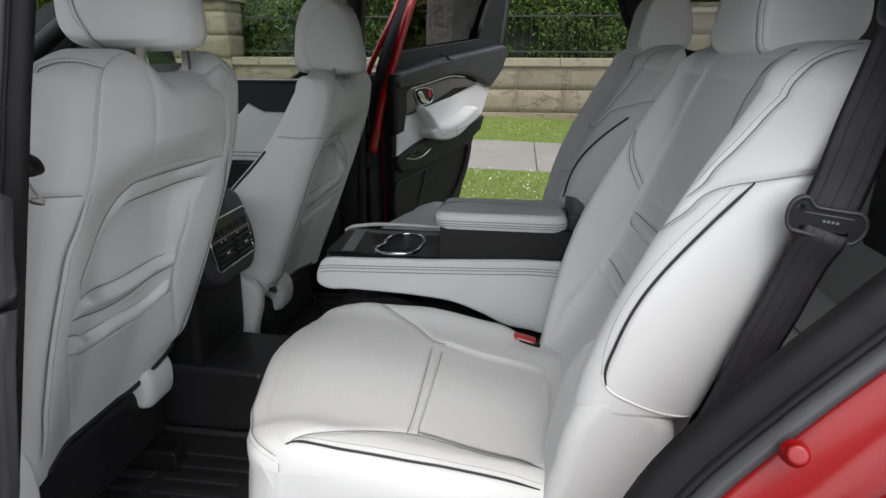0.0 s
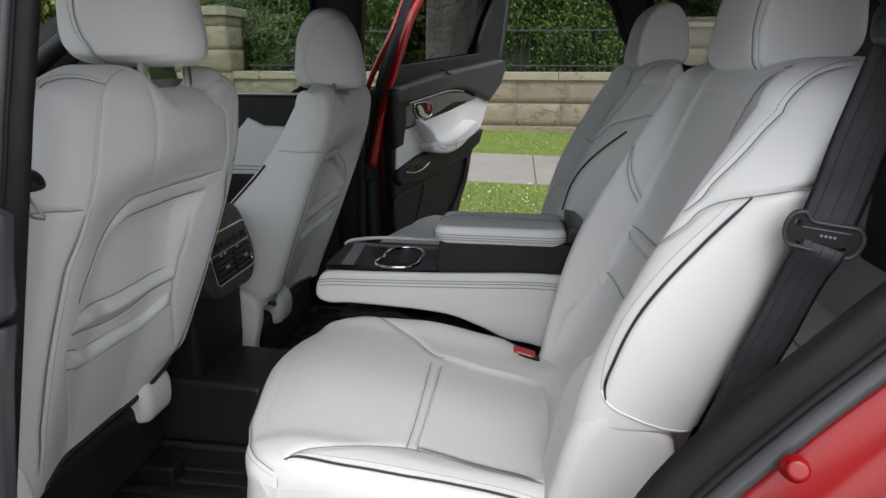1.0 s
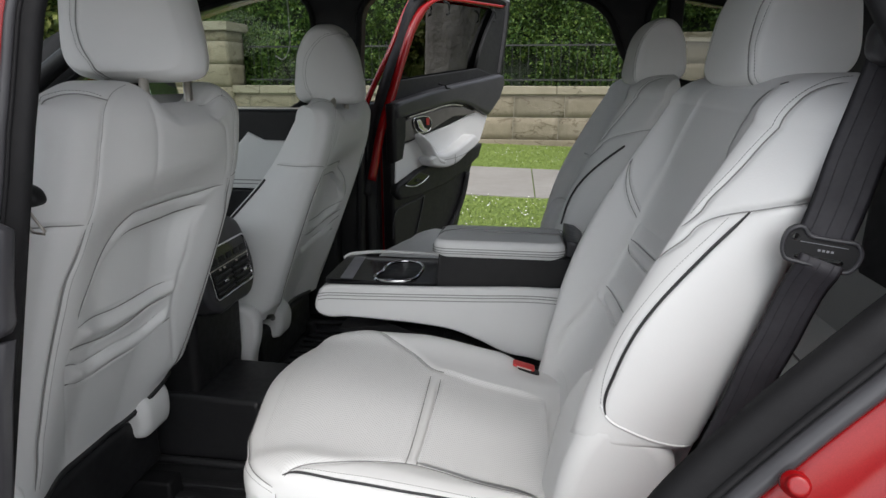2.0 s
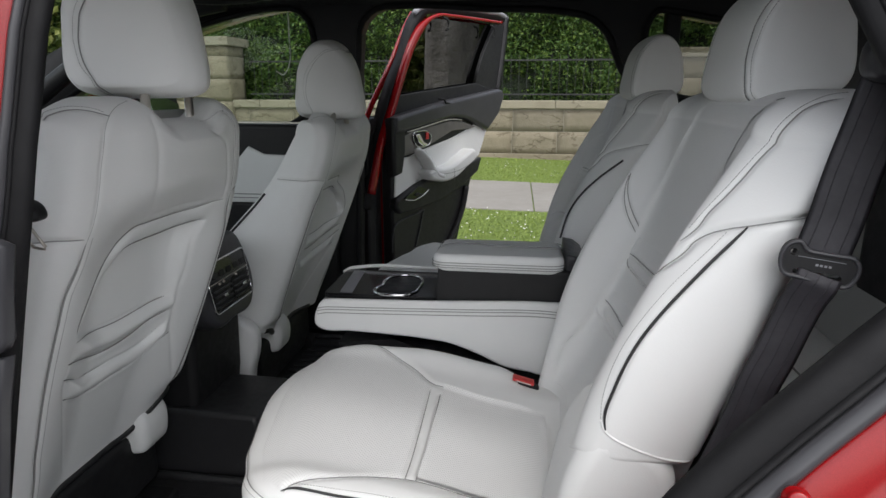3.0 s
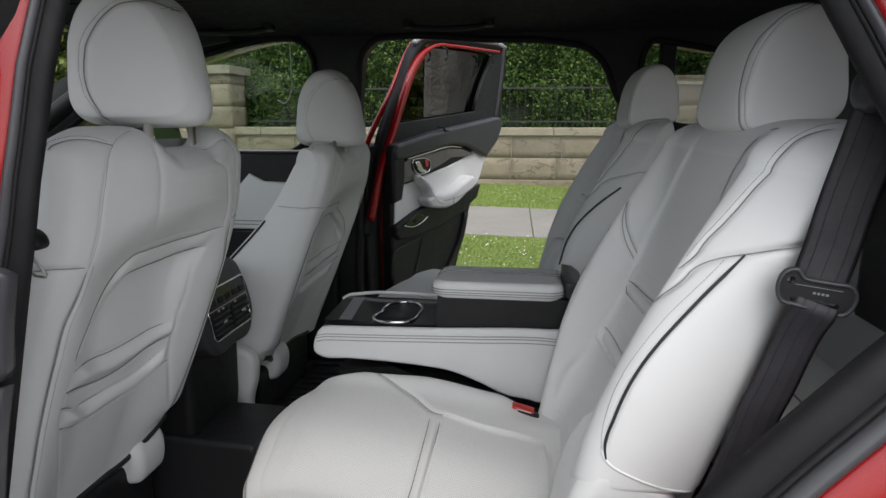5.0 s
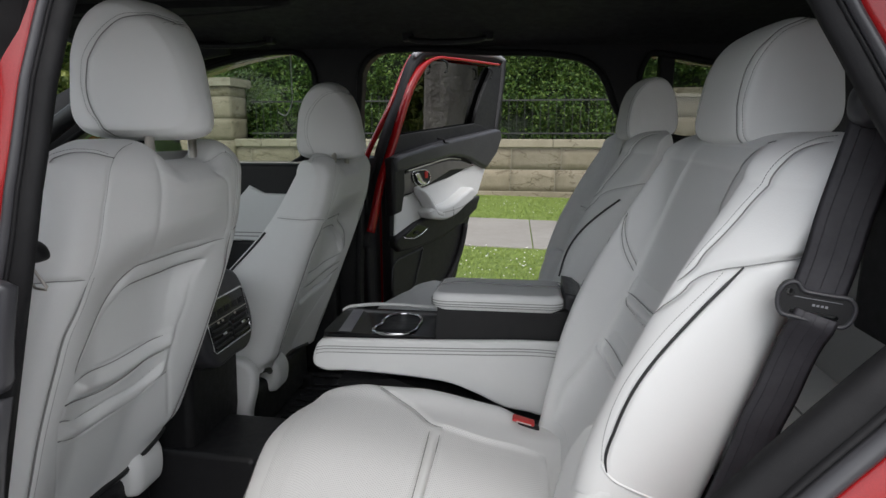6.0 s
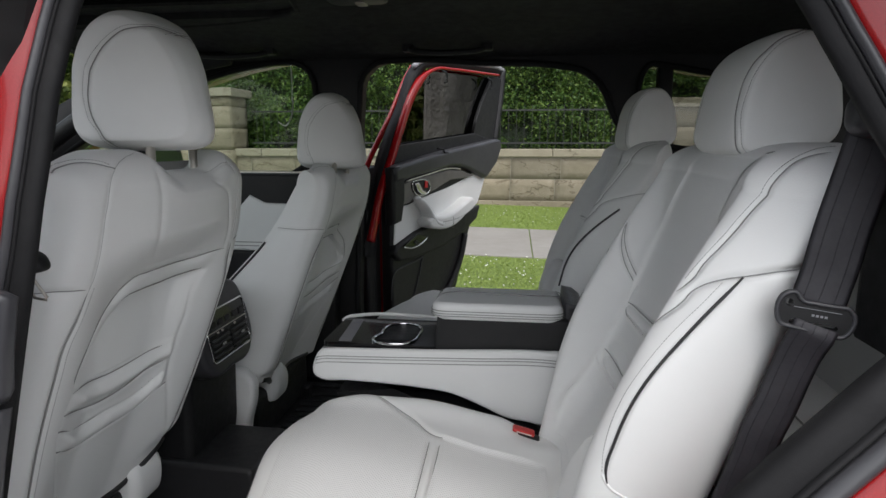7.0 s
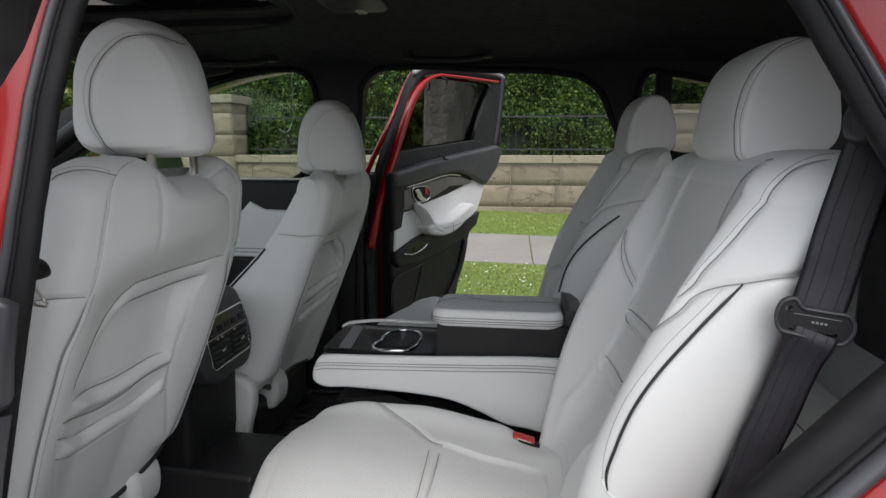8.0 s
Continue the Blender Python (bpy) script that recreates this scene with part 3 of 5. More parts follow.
def outer_roof():
    """The painted roof skin, falling away towards its long edges and the front."""
    bm = pierced([(-1.5, -.875), (1.70, -.875), (1.70, .905), (-1.5, .905)], [SUN], 0, .014, "z")
    bmesh.ops.subdivide_edges(bm, edges=[e for e in bm.edges if e.calc_length() > .15], cuts=4, use_grid_fill=True)
    bmesh.ops.triangulate(bm, faces=bm.faces)
    for v in bm.verts:
        v.co.z += 1.676 - .055 * (abs(v.co.y) / .88) ** 4 - .05 * max(-v.co.x - 1.0, 0) ** 1.5
    return bm


tagged(part("outer_roof", outer_roof(), RED, smooth=False), "red painted car roof", "car roof", kind="structure")

# floor
tagged(part("floor", box(-2.0, -.80, .36, 1.7, .80, .415), CARPET), "black carpeted car floor", "car floor", kind="structure")
# closing walls of the cabin
tagged(part("wall_front", box(-2.12, -.80, .36, -2.02, .80, 1.12), BLACK), "black front bulkhead under the dashboard", "bulkhead", kind="structure")
tagged(part("wall_rear", pierced([(-.80, .36), (.80, .36), (.80, 1.60), (-.80, 1.60)], [[(-.62, 1.10), (.62, 1.10), (.56, 1.50), (-.56, 1.50)]], 1.66, 1.72, "x"), BLACK, smooth=False), "black tailgate trim at the back of the cabin", "tailgate", kind="structure")
tagged(part("wall_near_rear", pierced([(.42, .36), (1.68, .36), (1.68, 1.60), (.42, 1.60)], [[(.56, 1.08), (1.30, 1.08), (1.42, 1.34), (1.36, 1.50), (.56, 1.52)]], -.86, -.74), BLACK, smooth=False), "black trim of the luggage side", "side trim", kind="structure")
# Unseen; added to cut the light on the far front seat.
tagged(part("wall_near_front", pierced([(-2.1, .36), (-.66, .36), (-.66, 1.585), (-1.0, 1.60), (-1.5, 1.52), (-2.1, 1.25)], [[(-1.80, 1.20), (-1.5, 1.40), (-1.19, 1.54), (-.95, 1.575), (-.70, 1.575), (-.668, 1.54), (-.668, 1.22), (-.70, 1.19), (-1.7, 1.185)]], -.85, -.76), BLACK, smooth=False), "unseen black inner side of the closed near front door", "car door side", kind="structure")


def near_skin():
    """The red outer side round the doorway, with its two windows."""
    lp = path(OPEN, 60, closed=True)
    t = np.roll(lp, -1, 0) - np.roll(lp, 1, 0)
    t /= np.linalg.norm(t, axis=1)[:, None]
    out = np.stack([-t[:, 1], t[:, 0]], 1)
    if np.mean(np.sum(out * (lp - lp.mean(0)), 1)) < 0:
        out = -out
    hole = [tuple(q) for q in lp + out * .105]
    hole = [(p, max(q, .36)) for p, q in hole]
    front = [(-1.80, 1.20), (-1.5, 1.42), (-1.19, 1.58), (-.95, 1.61), (-.64, 1.615), (-.605, 1.56), (-.625, 1.22), (-.66, 1.185), (-1.7, 1.18)]
    rear = [(.62, 1.08), (1.30, 1.08), (1.42, 1.34), (1.36, 1.50), (.62, 1.52)]
    return pierced([(-2.1, .30), (1.7, .30), (1.7, 1.63), (-1.0, 1.65), (-1.5, 1.55), (-2.1, 1.25)], [hole, front, rear], -.895, -.865)


part("body_panel", near_skin(), RED, near, "red painted body side", smooth=False)

# ---------------- upholstery forms ----------------
def ring(u, us, *cols):
    return [keys(u, list(zip(us, c))) for c in cols]


def rear_back(u, v):
    """Rear seat backrest: u from the outer rear round the front to the inner rear, v up. Gives x, w (outwards), z."""
    cap = np.clip((v - 0.90) / 0.10, 0, 1) * (math.pi / 2)
    z = np.where(v < 0.9, 0.70 + v / 0.9 * 0.555, 1.255) + 0.045 * np.sin(cap)
    zz = np.minimum(z, 1.255)
    spine = keys(zz, ((0.70, 0.05), (0.80, 0.078), (0.95, 0.125), (1.15, 0.192), (1.255, 0.230)))
    dp = keys(zz, ((0.70, -0.02), (0.94, -0.028), (1.05, -0.022), (1.12, 0.004), (1.17, 0.028), (1.255, 0.05)))
    dc = keys(zz, ((0.70, -0.02), (0.85, -0.035), (0.94, -0.045), (1.05, -0.040), (1.17, -0.02), (1.255, 0.0)))
    us = np.array((0, .12, .24, .32, .42, .5, .58, .68, .76, .88, 1.0))
    one = np.ones_like(dp)
    hollow = (0.036 - 0.022 * step(1.12, 1.255, zz)) * step(0.70, 0.88, zz)
    half = [0.11 * one, 0.075 * one, dp, dc, hollow * 0.85]
    d = np.stack(half + [hollow] + half[::-1])
    w = np.array((0.205, 0.25, 0.25, 0.212, 0.15, 0.0, -0.15, -0.205, -0.245, -0.25, -0.22))
    dd = spread(u, us, d)
    ww = keys(u, list(zip(us, w)))
    mid = 0.10
    dd = mid + (dd - mid) * np.cos(cap) ** 0.8
    ww = ww * (1 - 0.14 * (1 - np.cos(cap)))
    ww = ww - np.sign(ww) * 0.022 * (1 - step(0.875, 0.90, z)) * step(0.19, 0.24, np.abs(ww))
    z = z - 0.014 * step(0.17, 0.25, np.abs(ww)) * step(0.75, 1.0, v)
    return spine + dd, ww, z


def spread(u, us, table):
    """Curve through a table of columns that change along the surface."""
    out = np.zeros(np.broadcast(u, table[0]).shape)
    us = np.asarray(us, float)
    m = np.gradient(table, us, axis=0)
    i = np.clip(np.searchsorted(us, u, side="right") - 1, 0, len(us) - 2)
    i = np.broadcast_to(i, out.shape)
    h = us[i + 1] - us[i]
    s = (u - us[i]) / h
    full = np.broadcast_to(table, (len(us), *out.shape))
    fm = np.broadcast_to(m, (len(us), *out.shape))
    pick = lambda a, k: np.take_along_axis(a, k[None], 0)[0]
    return ((1 + 2 * s) * (1 - s) ** 2 * pick(full, i) + s * (1 - s) ** 2 * h * pick(fm, i)
            + s * s * (3 - 2 * s) * pick(full, i + 1) + s * s * (s - 1) * h * pick(fm, i + 1))


def rear_cushion(u, v):
    """Rear seat cushion: u from the outer bottom over the top to the inner bottom, v from the front bottom to the rear."""
    vs = (0, .09, .17, .26, .36, .55, .78, 1.0)
    fx = lambda q: keys(q, list(zip(vs, (-0.450, -0.446, -0.439, -0.4335, -0.364, -0.21, -0.06, 0.09))))
    fz = lambda q: keys(q, list(zip(vs, (0.60, 0.68, 0.74, 0.7855, 0.8045, 0.799, 0.778, 0.765))))
    x, z = fx(v), fz(v)
    tx, tz = fx(v + 1e-3) - fx(v - 1e-3), fz(v + 1e-3) - fz(v - 1e-3)
    n = np.hypot(tx, tz)
    nx, nz = -tz / n, tx / n
    us = (0, .12, .22, .27, .32, .38, .5, .62, .68, .75, .86, 1.0)
    w = keys(u, list(zip(us, (0.245, 0.25, 0.246, 0.232, 0.205, 0.165, 0.0, -0.165, -0.205, -0.24, -0.25, -0.245))))
    d = keys(u, list(zip(us, (-0.17, -0.085, -0.022, -0.002, 0.004, -0.004, -0.001, -0.004, 0.004, -0.018, -0.09, -0.17))))
    d = d - keys(v, ((0, 0), (.4, 0.0), (.6, .006), (1.0, .016))) * (1 - step(.06, .20, np.abs(w)))
    d = d + .009 * step(.15, .225, -w) * step(.42, .60, v) * (1 - step(.62, .90, v)) - .026 * step(.13, .22, -w) * step(.80, .93, v)
    rnd = (0.045 * step(0.118, 0.26, np.abs(w)) + 0.0455 * step(-0.12, 0.22, w) + 0.020 * step(0.0, 0.22, -w)) * (1 - step(0.253, 0.55, v))
    return x + nx * d + rnd, w, z + nz * d


def front_back(u, v):
    """Front seat backrest: u from the outer front round the rear face to the inner front, v up."""
    cap = np.clip((v - 0.88) / 0.12, 0, 1) * (math.pi / 2)
    z = np.where(v < 0.88, 0.635 + v / 0.88 * 0.590, 1.225) + 0.065 * np.sin(cap)
    zz = np.minimum(z, 1.245)
    rear = keys(zz, ((0.63, -0.726), (0.66, -0.715), (0.75, -0.678), (0.90, -0.618), (1.06, -0.556), (1.17, -0.520), (1.245, -0.508)))
    us = (0, .12, .22, .27, .34, .5, .66, .73, .78, .88, 1.0)
    w = keys(u, list(zip(us, (0.235, 0.25, 0.246, 0.228, 0.15, 0.0, -0.15, -0.228, -0.246, -0.25, -0.235))))
    one = np.ones_like(zz)
    fd = keys(zz, ((0.66, -0.29), (0.80, -0.265), (0.95, -0.226), (1.09, -0.148), (1.245, -0.10)))
    half = [fd, fd * 0.52, -0.03 * one, -0.010 * one, 0.0 * one]
    d = spread(u, us, np.stack(half + [0.006 * one] + half[::-1]))
    d = d - 0.048 * (1 - step(1.07, 1.17, z)) * (1 - step(0.06, 0.21, np.abs(w)))
    narrow = 1 - 0.10 * step(1.05, 1.26, z) - 0.06 * (1 - step(0.66, 0.9, z))
    mid = -0.065
    d = mid + (d - mid) * np.cos(cap) ** 0.6
    z = z - 0.036 * (1 - step(0.055, 0.135, np.abs(w + .05))) * step(0.80, 0.98, v) - 0.030 * step(.15, .29, np.abs(w)) * step(0.78, 0.98, v)
    z = z + .050 * step(.08, .23, -w) * (1 - step(0, .16, v))
    return rear + d, w * narrow, z


def head_pad(u, v, size, at, lean=0.0, dome=0.5, flat=0.3, taper=0.0, heel=0.0, tuck=0.0):
    """A padded head restraint: u round the upright axis from the rear by the outer side, v from below to the top."""
    a, b = u * 2 * math.pi, (v - 0.5) * math.pi
    cu, su, cv, sv = np.cos(a), np.sin(a), np.cos(b), np.sin(b)
    k = (np.abs(cu) ** 3.4 + np.abs(su) ** 3.4) ** (-1 / 3.4)
    r = np.abs(cv) ** np.where(sv > 0, dome, flat)
    x = size[0] / 2 * cu * k * r
    x = np.where(cu < 0, x * (1 - tuck * step(0.15, 1.0, -sv)), x * (1 - .52 * tuck * step(-0.25, 0.75, sv)))
    w = size[1] / 2 * su * k * r * (1 - taper * sv)
    z = size[2] / 2 * np.sign(sv) * np.abs(sv) ** np.where(sv > 0, 0.95, 0.6)
    z = z + heel * x * np.where(sv < 0, -sv, 0)
    return at[0] + x + lean * z, at[1] + w, at[2] + z


FH_SIZE = (0.157, 0.209, 0.199)
FH_AT = (-0.5855, -0.0405, 1.390)
FH_TAPER = 0.241
FH_ROUND = 0.663
FH_HEEL = -0.011
FH_LEAN = -0.029
RH_SIZE = (0.115, 0.1525, 0.205)
RH_AT = (0.313, -0.010, 1.3593)
RH_TAPER = 0.223
RH_HEEL = 0.116
RH_LEAN = 0.031


def pillow(u, v, size, nt, nb, taper, rim, crown):
    """A stuffed pad with a rounded-arch outline: u round the outline, v from the centre of one face over the edge to the other.
    Gives the outline's breadth and height, and the depth from -1/2 to 1/2; rim is how far the first face reaches."""
    a = u * 2 * math.pi
    c, s = np.cos(a), np.sin(a)
    n = nb + (nt - nb) * step(-.35, .35, s)
    k = (np.abs(c) ** n + np.abs(s) ** n) ** (-1 / n)
    m = np.minimum(v, 1 - v)
    r = keys(m, ((0, .03), (.16, rim * .50), (.30, rim * .95), (.345, rim), (.40, rim + (1 - rim) * .62), (.46, 1 - (1 - rim) * .06), (.50, 1.0)))
    d = np.sign(v - .5) * keys(m, ((0, .5 + crown), (.16, .5 + crown * .75), (.30, .5), (.345, .475), (.40, .36), (.46, .12), (.50, 0.0)))
    p, q = c * k * r, s * k * r
    return size[0] / 2 * p * (1 - taper * q), size[1] / 2 * q, size[2] * d


def front_head(u, v):
    x, z, d = pillow(u, v, FH_SIZE, 2.2, 5.0, FH_TAPER, .86, .04)
    back = (.5 + x / FH_SIZE[0]) ** 2
    w = -d * (1 - FH_ROUND * back)
    z = z - FH_HEEL * x * step(-.5, 1, -z / FH_SIZE[1] * 2)
    return FH_AT[0] + x + FH_LEAN * z, FH_AT[1] + w, FH_AT[2] + z


def rear_head(u, v):
    x, z, d = pillow(u, v, RH_SIZE, 2.35, 4.2, RH_TAPER, .93, .03)
    z = z - RH_HEEL * x * (1 - step(-.7, .5, z / RH_SIZE[1] * 2)) * -1
    return RH_AT[0] + x + RH_LEAN * z, RH_AT[1] - d, RH_AT[2] + z

# ---------------- seats ----------------
CENTRE = .42


def sunk(*panels):
    """Sinks a form a little where upholstery panels lie on it."""
    def relief(U, V):
        out = 0.0
        for left, right, v0, v1 in panels:
            L, R = keys(V, left), keys(V, right)
            out = out - .0035 * step(L + .001, L + .014, U) * (1 - step(R - .014, R - .001, U)) * step(v0 + .002, v0 + .014, V) * (1 - step(v1 - .014, v1 - .002, V))
        return out
    return relief


def displace(form, U, V, g, grooves=(), extra=None):
    """Presses grooves (line in u, v; depth; width) into points of a form, and adds an extra relief."""
    n = normals(g)
    flat = g.reshape(-1, 3)
    off = np.zeros(len(flat))
    for uv, depth, width in grooves:
        q = path(uv, max(24, 16 * len(uv)))
        pts = np.stack(form(q[:, 0], q[:, 1]), 1)
        d, at = np.full(len(flat), 9.0), np.zeros(len(flat))
        for i, p in enumerate(pts):
            e = ((flat - p) ** 2).sum(1)
            near = e < d
            d[near], at[near] = e[near], i
        ends = np.clip(np.minimum(at, len(pts) - 1 - at) / (.10 * len(pts)), 0, 1)
        depth = depth * ends
        off += -depth * (.55 * np.exp(-np.sqrt(d) / (.45 * width)) + .55 * np.exp(-d / width ** 2))
    off = off.reshape(g.shape[:2])
    if extra is not None:
        off = off + extra(U, V)
    return g + n * off[..., None]


def seated(g, s, shift):
    g = g.copy()
    g[..., 1] = s * (CENTRE + g[..., 1])
    return g + np.array(shift)


def skin(form, nu, nv, s, shift=(0, 0, 0), grooves=(), extra=None, close=False):
    """The mesh of a form on side s (-1 near, 1 far)."""
    us = np.linspace(0, 1, nu, endpoint=not close)
    if not close:
        us = np.interp(us, (0, .14, .86, 1), (0, .2, .8, 1))
    U, V = np.meshgrid(us, np.linspace(0.004, .996, nv) if close else np.linspace(0, 1, nv))
    g = np.stack(form(U, V), -1)
    g = displace(form, U, V, g, grooves, extra)
    return recalc(sheet(seated(g, s, shift), close_u=close, caps=close))


def patch(form, left, right, v0, v1, s, lift=.0016, nu=60, nv=90, shift=(0, 0, 0), grooves=(), extra=None):
    """An upholstery panel laid on a form between two edges u(v), with a map in metres for its perforation."""
    A, V = np.meshgrid(np.linspace(0, 1, nu), np.linspace(v0, v1, nv))
    L, R = keys(V, left), keys(V, right)
    U = L + (R - L) * A
    g = displace(form, U, V, np.stack(form(U, V), -1), grooves, extra)
    n = normals(g)
    full = np.stack(form(*np.meshgrid(np.linspace(0, 1, 20), np.linspace(0, 1, 20))), -1).reshape(-1, 3).mean(0)
    if np.sum(n * (g - full)) < 0:
        n = -n
    rim = np.minimum(np.minimum(A, 1 - A) * 14, 1) * np.minimum(np.minimum(V - v0, v1 - V) / (v1 - v0) * 24, 1)
    g = g + n * (lift * np.sqrt(np.clip(rim, 0, 1)) + .0001)[..., None]
    du = np.concatenate([np.zeros((nv, 1)), np.cumsum(np.linalg.norm(np.diff(g, axis=1), axis=2), 1)], 1)
    du = du - du[:, nu // 2:nu // 2 + 1]
    dv = np.concatenate([[0], np.cumsum(np.linalg.norm(np.diff(g[:, nu // 2], axis=0), axis=1))])[:, None] + 0 * du
    me = sheet(seated(g, s, shift))
    lay = me.uv_layers.new(name="UVMap")
    idx = np.empty(len(me.loops), int)
    me.loops.foreach_get("vertex_index", idx)
    uv = np.stack([du.ravel()[idx], dv.ravel()[idx]], 1)
    lay.data.foreach_set("uv", uv.ravel().astype(np.float32))
    if s * 1.0 > 0:
        me.flip_normals()
    return me


def normals(g):
    du, dv = np.gradient(g, axis=1), np.gradient(g, axis=0)
    n = np.cross(du, dv)
    n /= np.linalg.norm(n, axis=-1, keepdims=True) + 1e-9
    return n * out_sign(g, n)


def out_sign(g, n):
    c = g.reshape(-1, 3).mean(0)
    return 1.0 if np.sum(n * (g - c)) > 0 else -1.0


def on(form, uv, s, n=40, lift=0.0, shift=(0, 0, 0)):
    """A line on a form, lifted off it."""
    q = path(uv, n)
    e = 1e-3
    f = lambda a, b: np.stack(form(a, np.clip(b, 0, 1)), -1)
    p = f(q[:, 0], q[:, 1])
    nn = np.cross(f(q[:, 0] + e, q[:, 1]) - f(q[:, 0] - e, q[:, 1]), f(q[:, 0], q[:, 1] + e) - f(q[:, 0], q[:, 1] - e))
    nn /= np.linalg.norm(nn, axis=1)[:, None] + 1e-12
    U, V = np.meshgrid(np.linspace(0.02, .98, 24), np.linspace(0.02, .98, 24))
    nn *= out_sign2(form, f, U, V)
    p = p + nn * lift
    p[:, 1] = s * (CENTRE + p[:, 1])
    return p + np.array(shift)


def out_sign2(form, f, U, V):
    g = f(U, V)
    n = np.cross(np.gradient(g, axis=1), np.gradient(g, axis=0))
    n /= np.linalg.norm(n, axis=-1, keepdims=True) + 1e-9
    return out_sign(g, n)


def stitches(line, length=.0026, gap=.0012, r=.00032):
    """A row of thread stitches along a line."""
    line = np.asarray(line)
    d = np.concatenate([[0], np.cumsum(np.linalg.norm(np.diff(line, axis=0), axis=1))])
    at = lambda q: np.stack([np.interp(q, d, line[:, k]) for k in range(3)], -1)
    vs, fs = [], []
    for a in np.arange(0, d[-1] - length, length + gap):
        p, q = at(a), at(a + length)
        t = q - p
        s = np.cross(t, (0.3, 0.5, .8))
        s = s / (np.linalg.norm(s) + 1e-9) * r
        n = np.cross(t, s)
        n = n / (np.linalg.norm(n) + 1e-9) * r
        k = len(vs)
        vs += [p + s, p + n, p - s, p - n, q + s, q + n, q - s, q - n]
        fs += [(k + i, k + (i + 1) % 4, k + 4 + (i + 1) % 4, k + 4 + i) for i in range(4)] + [(k, k + 1, k + 2, k + 3), (k + 4, k + 5, k + 6, k + 7)]
    return raw(vs, fs)


def mirror(uv):
    return [(1 - a, b) for a, b in uv]


def other_side(uv):
    return [(a, 1 - b) for a, b in uv]


BACK_PIPING = [(.247, .756), (.246, .684), (.247, .574), (.248, .512), (.247, .455), (.243, .402), (.230, .376)]
BACK_PIPING_INNER = [(.793, .715), (.767, .661), (.744, .594), (.728, .501), (.738, .401)]
BACK_STITCH = [(.264, .744), (.264, .705), (.269, .648), (.271, .588), (.273, .525), (.269, .469), (.259, .421), (.246, .389)]
BACK_HEM = [(.246, .389), (.220, .366), (.195, .351), (.156, .330), (.09, .315)]
YOKE_LOW = [(.325, .650), (.311, .668), (.299, .684), (.292, .698), (.290, .708), (.290, .719), (.282, .736), (.265, .750), (.249, .757), (.216, .767), (.15, .774), (.05, .777)]
YOKE_EDGE = [(.318, .712), (.307, .728), (.301, .745), (.302, .767), (.298, .799), (.296, .832), (.296, .870), (.293, .907), (.290, .937), (.2905, .955), (.289, .965), (.283, .977), (.268, .987)]
YOKE_STITCH = [(.313, .740), (.309, .78), (.305, .82), (.304, .857), (.302, .892), (.298, .925), (.297, .945), (.298, .970), (.300, .985), (.296, .995)]
YOKE_CURVE = [(.667, .751), (.652, .715), (.635, .678), (.610, .632), (.592, .605)]
YOKE_CURVE_2 = [(.668, .742), (.654, .704), (.638, .666), (.614, .619), (.596, .592)]
INSERT_IN = ((.10, .62), (.16, .636), (.22, .640), (.30, .618), (.40, .602), (.53, .590), (.60, .590), (.70, .586), (.79, .567), (.87, .546), (.95, .535))
INSERT_OUT = ((.10, .36), (.39, .375), (.60, .370), (.70, .360), (.74, .370), (.777, .415), (.82, .440), (.857, .435), (.902, .425), (.95, .40))
TUCK_LINES = ([(.590, .534), (.558, .532), (.522, .540), (.46, .566), (.38, .602)], [(.590, .528), (.580, .501), (.546, .497), (.48, .522), (.40, .556)],
              [(.600, .394), (.575, .381), (.549, .379), (.48, .405), (.39, .452)], [(.602, .386), (.597, .353), (.569, .333), (.50, .352), (.41, .398)])
CUSHION_PIPING = [(.261, .373), (.268, .406), (.271, .474), (.271, .526), (.273, .634), (.281, .749), (.276, .857), (.266, .915)]
CUSHION_STITCH = [(.281, .421), (.288, .521), (.293, .629), (.298, .747), (.293, .857), (.281, .917)]
CUSHION_OUT = [(.253, .373), (.271, .396), (.291, .436), (.323, .511), (.356, .571), (.376, .641), (.376, .714), (.358, .810), (.338, .897), (.323, .925)]
CUSHION_IN = [(.702, .436), (.647, .506), (.609, .574), (.581, .629), (.579, .682), (.571, .779), (.566, .870), (.559, .935)]
STRIP_FRONT = [(.571, .629), (.514, .634), (.466, .637), (.426, .639), (.378, .639)]
STRIP_REAR = [(.564, .659), (.521, .662), (.461, .664), (.414, .664), (.378, .662)]
CUSHION_REAR = [(.556, .935), (.509, .940), (.456, .940), (.414, .937), (.328, .925)]
FRONT_SEAM = [(.228, .343), (.256, .306), (.293, .276), (.338, .261), (.42, .25), (.5, .246), (.6, .25), (.69, .275)]
FRONT_SEAM_2 = [(.223, .330), (.251, .293), (.290, .263), (.336, .248), (.42, .237), (.5, .233), (.6, .237)]
CORNER_SEAM = [(.228, .343), (.19, .335), (.143, .316), (.05, .28)]


def roll(v, at, r):
    return np.exp(-((v - at) / r) ** 2)


def back_tucks(U, V):
    """Two sewn channels across the insert."""
    inside = step(.36, .42, U) * (1 - step(.580, .600, U))
    hi = keys(U, ((.36, .612), (.46, .566), (.522, .540), (.558, .532), (.60, .534)))
    lo = keys(U, ((.36, .475), (.48, .405), (.549, .379), (.575, .381), (.61, .394)))
    return inside * (.005 * roll(V, hi - .020, .016) + .005 * roll(V, lo - .024, .018) + .004 * step(hi - .002, hi + .004, V) * (1 - step(hi + .01, hi + .07, V))
                     + .004 * step(lo - .002, lo + .004, V) * (1 - step(lo + .01, lo + .06, V)))


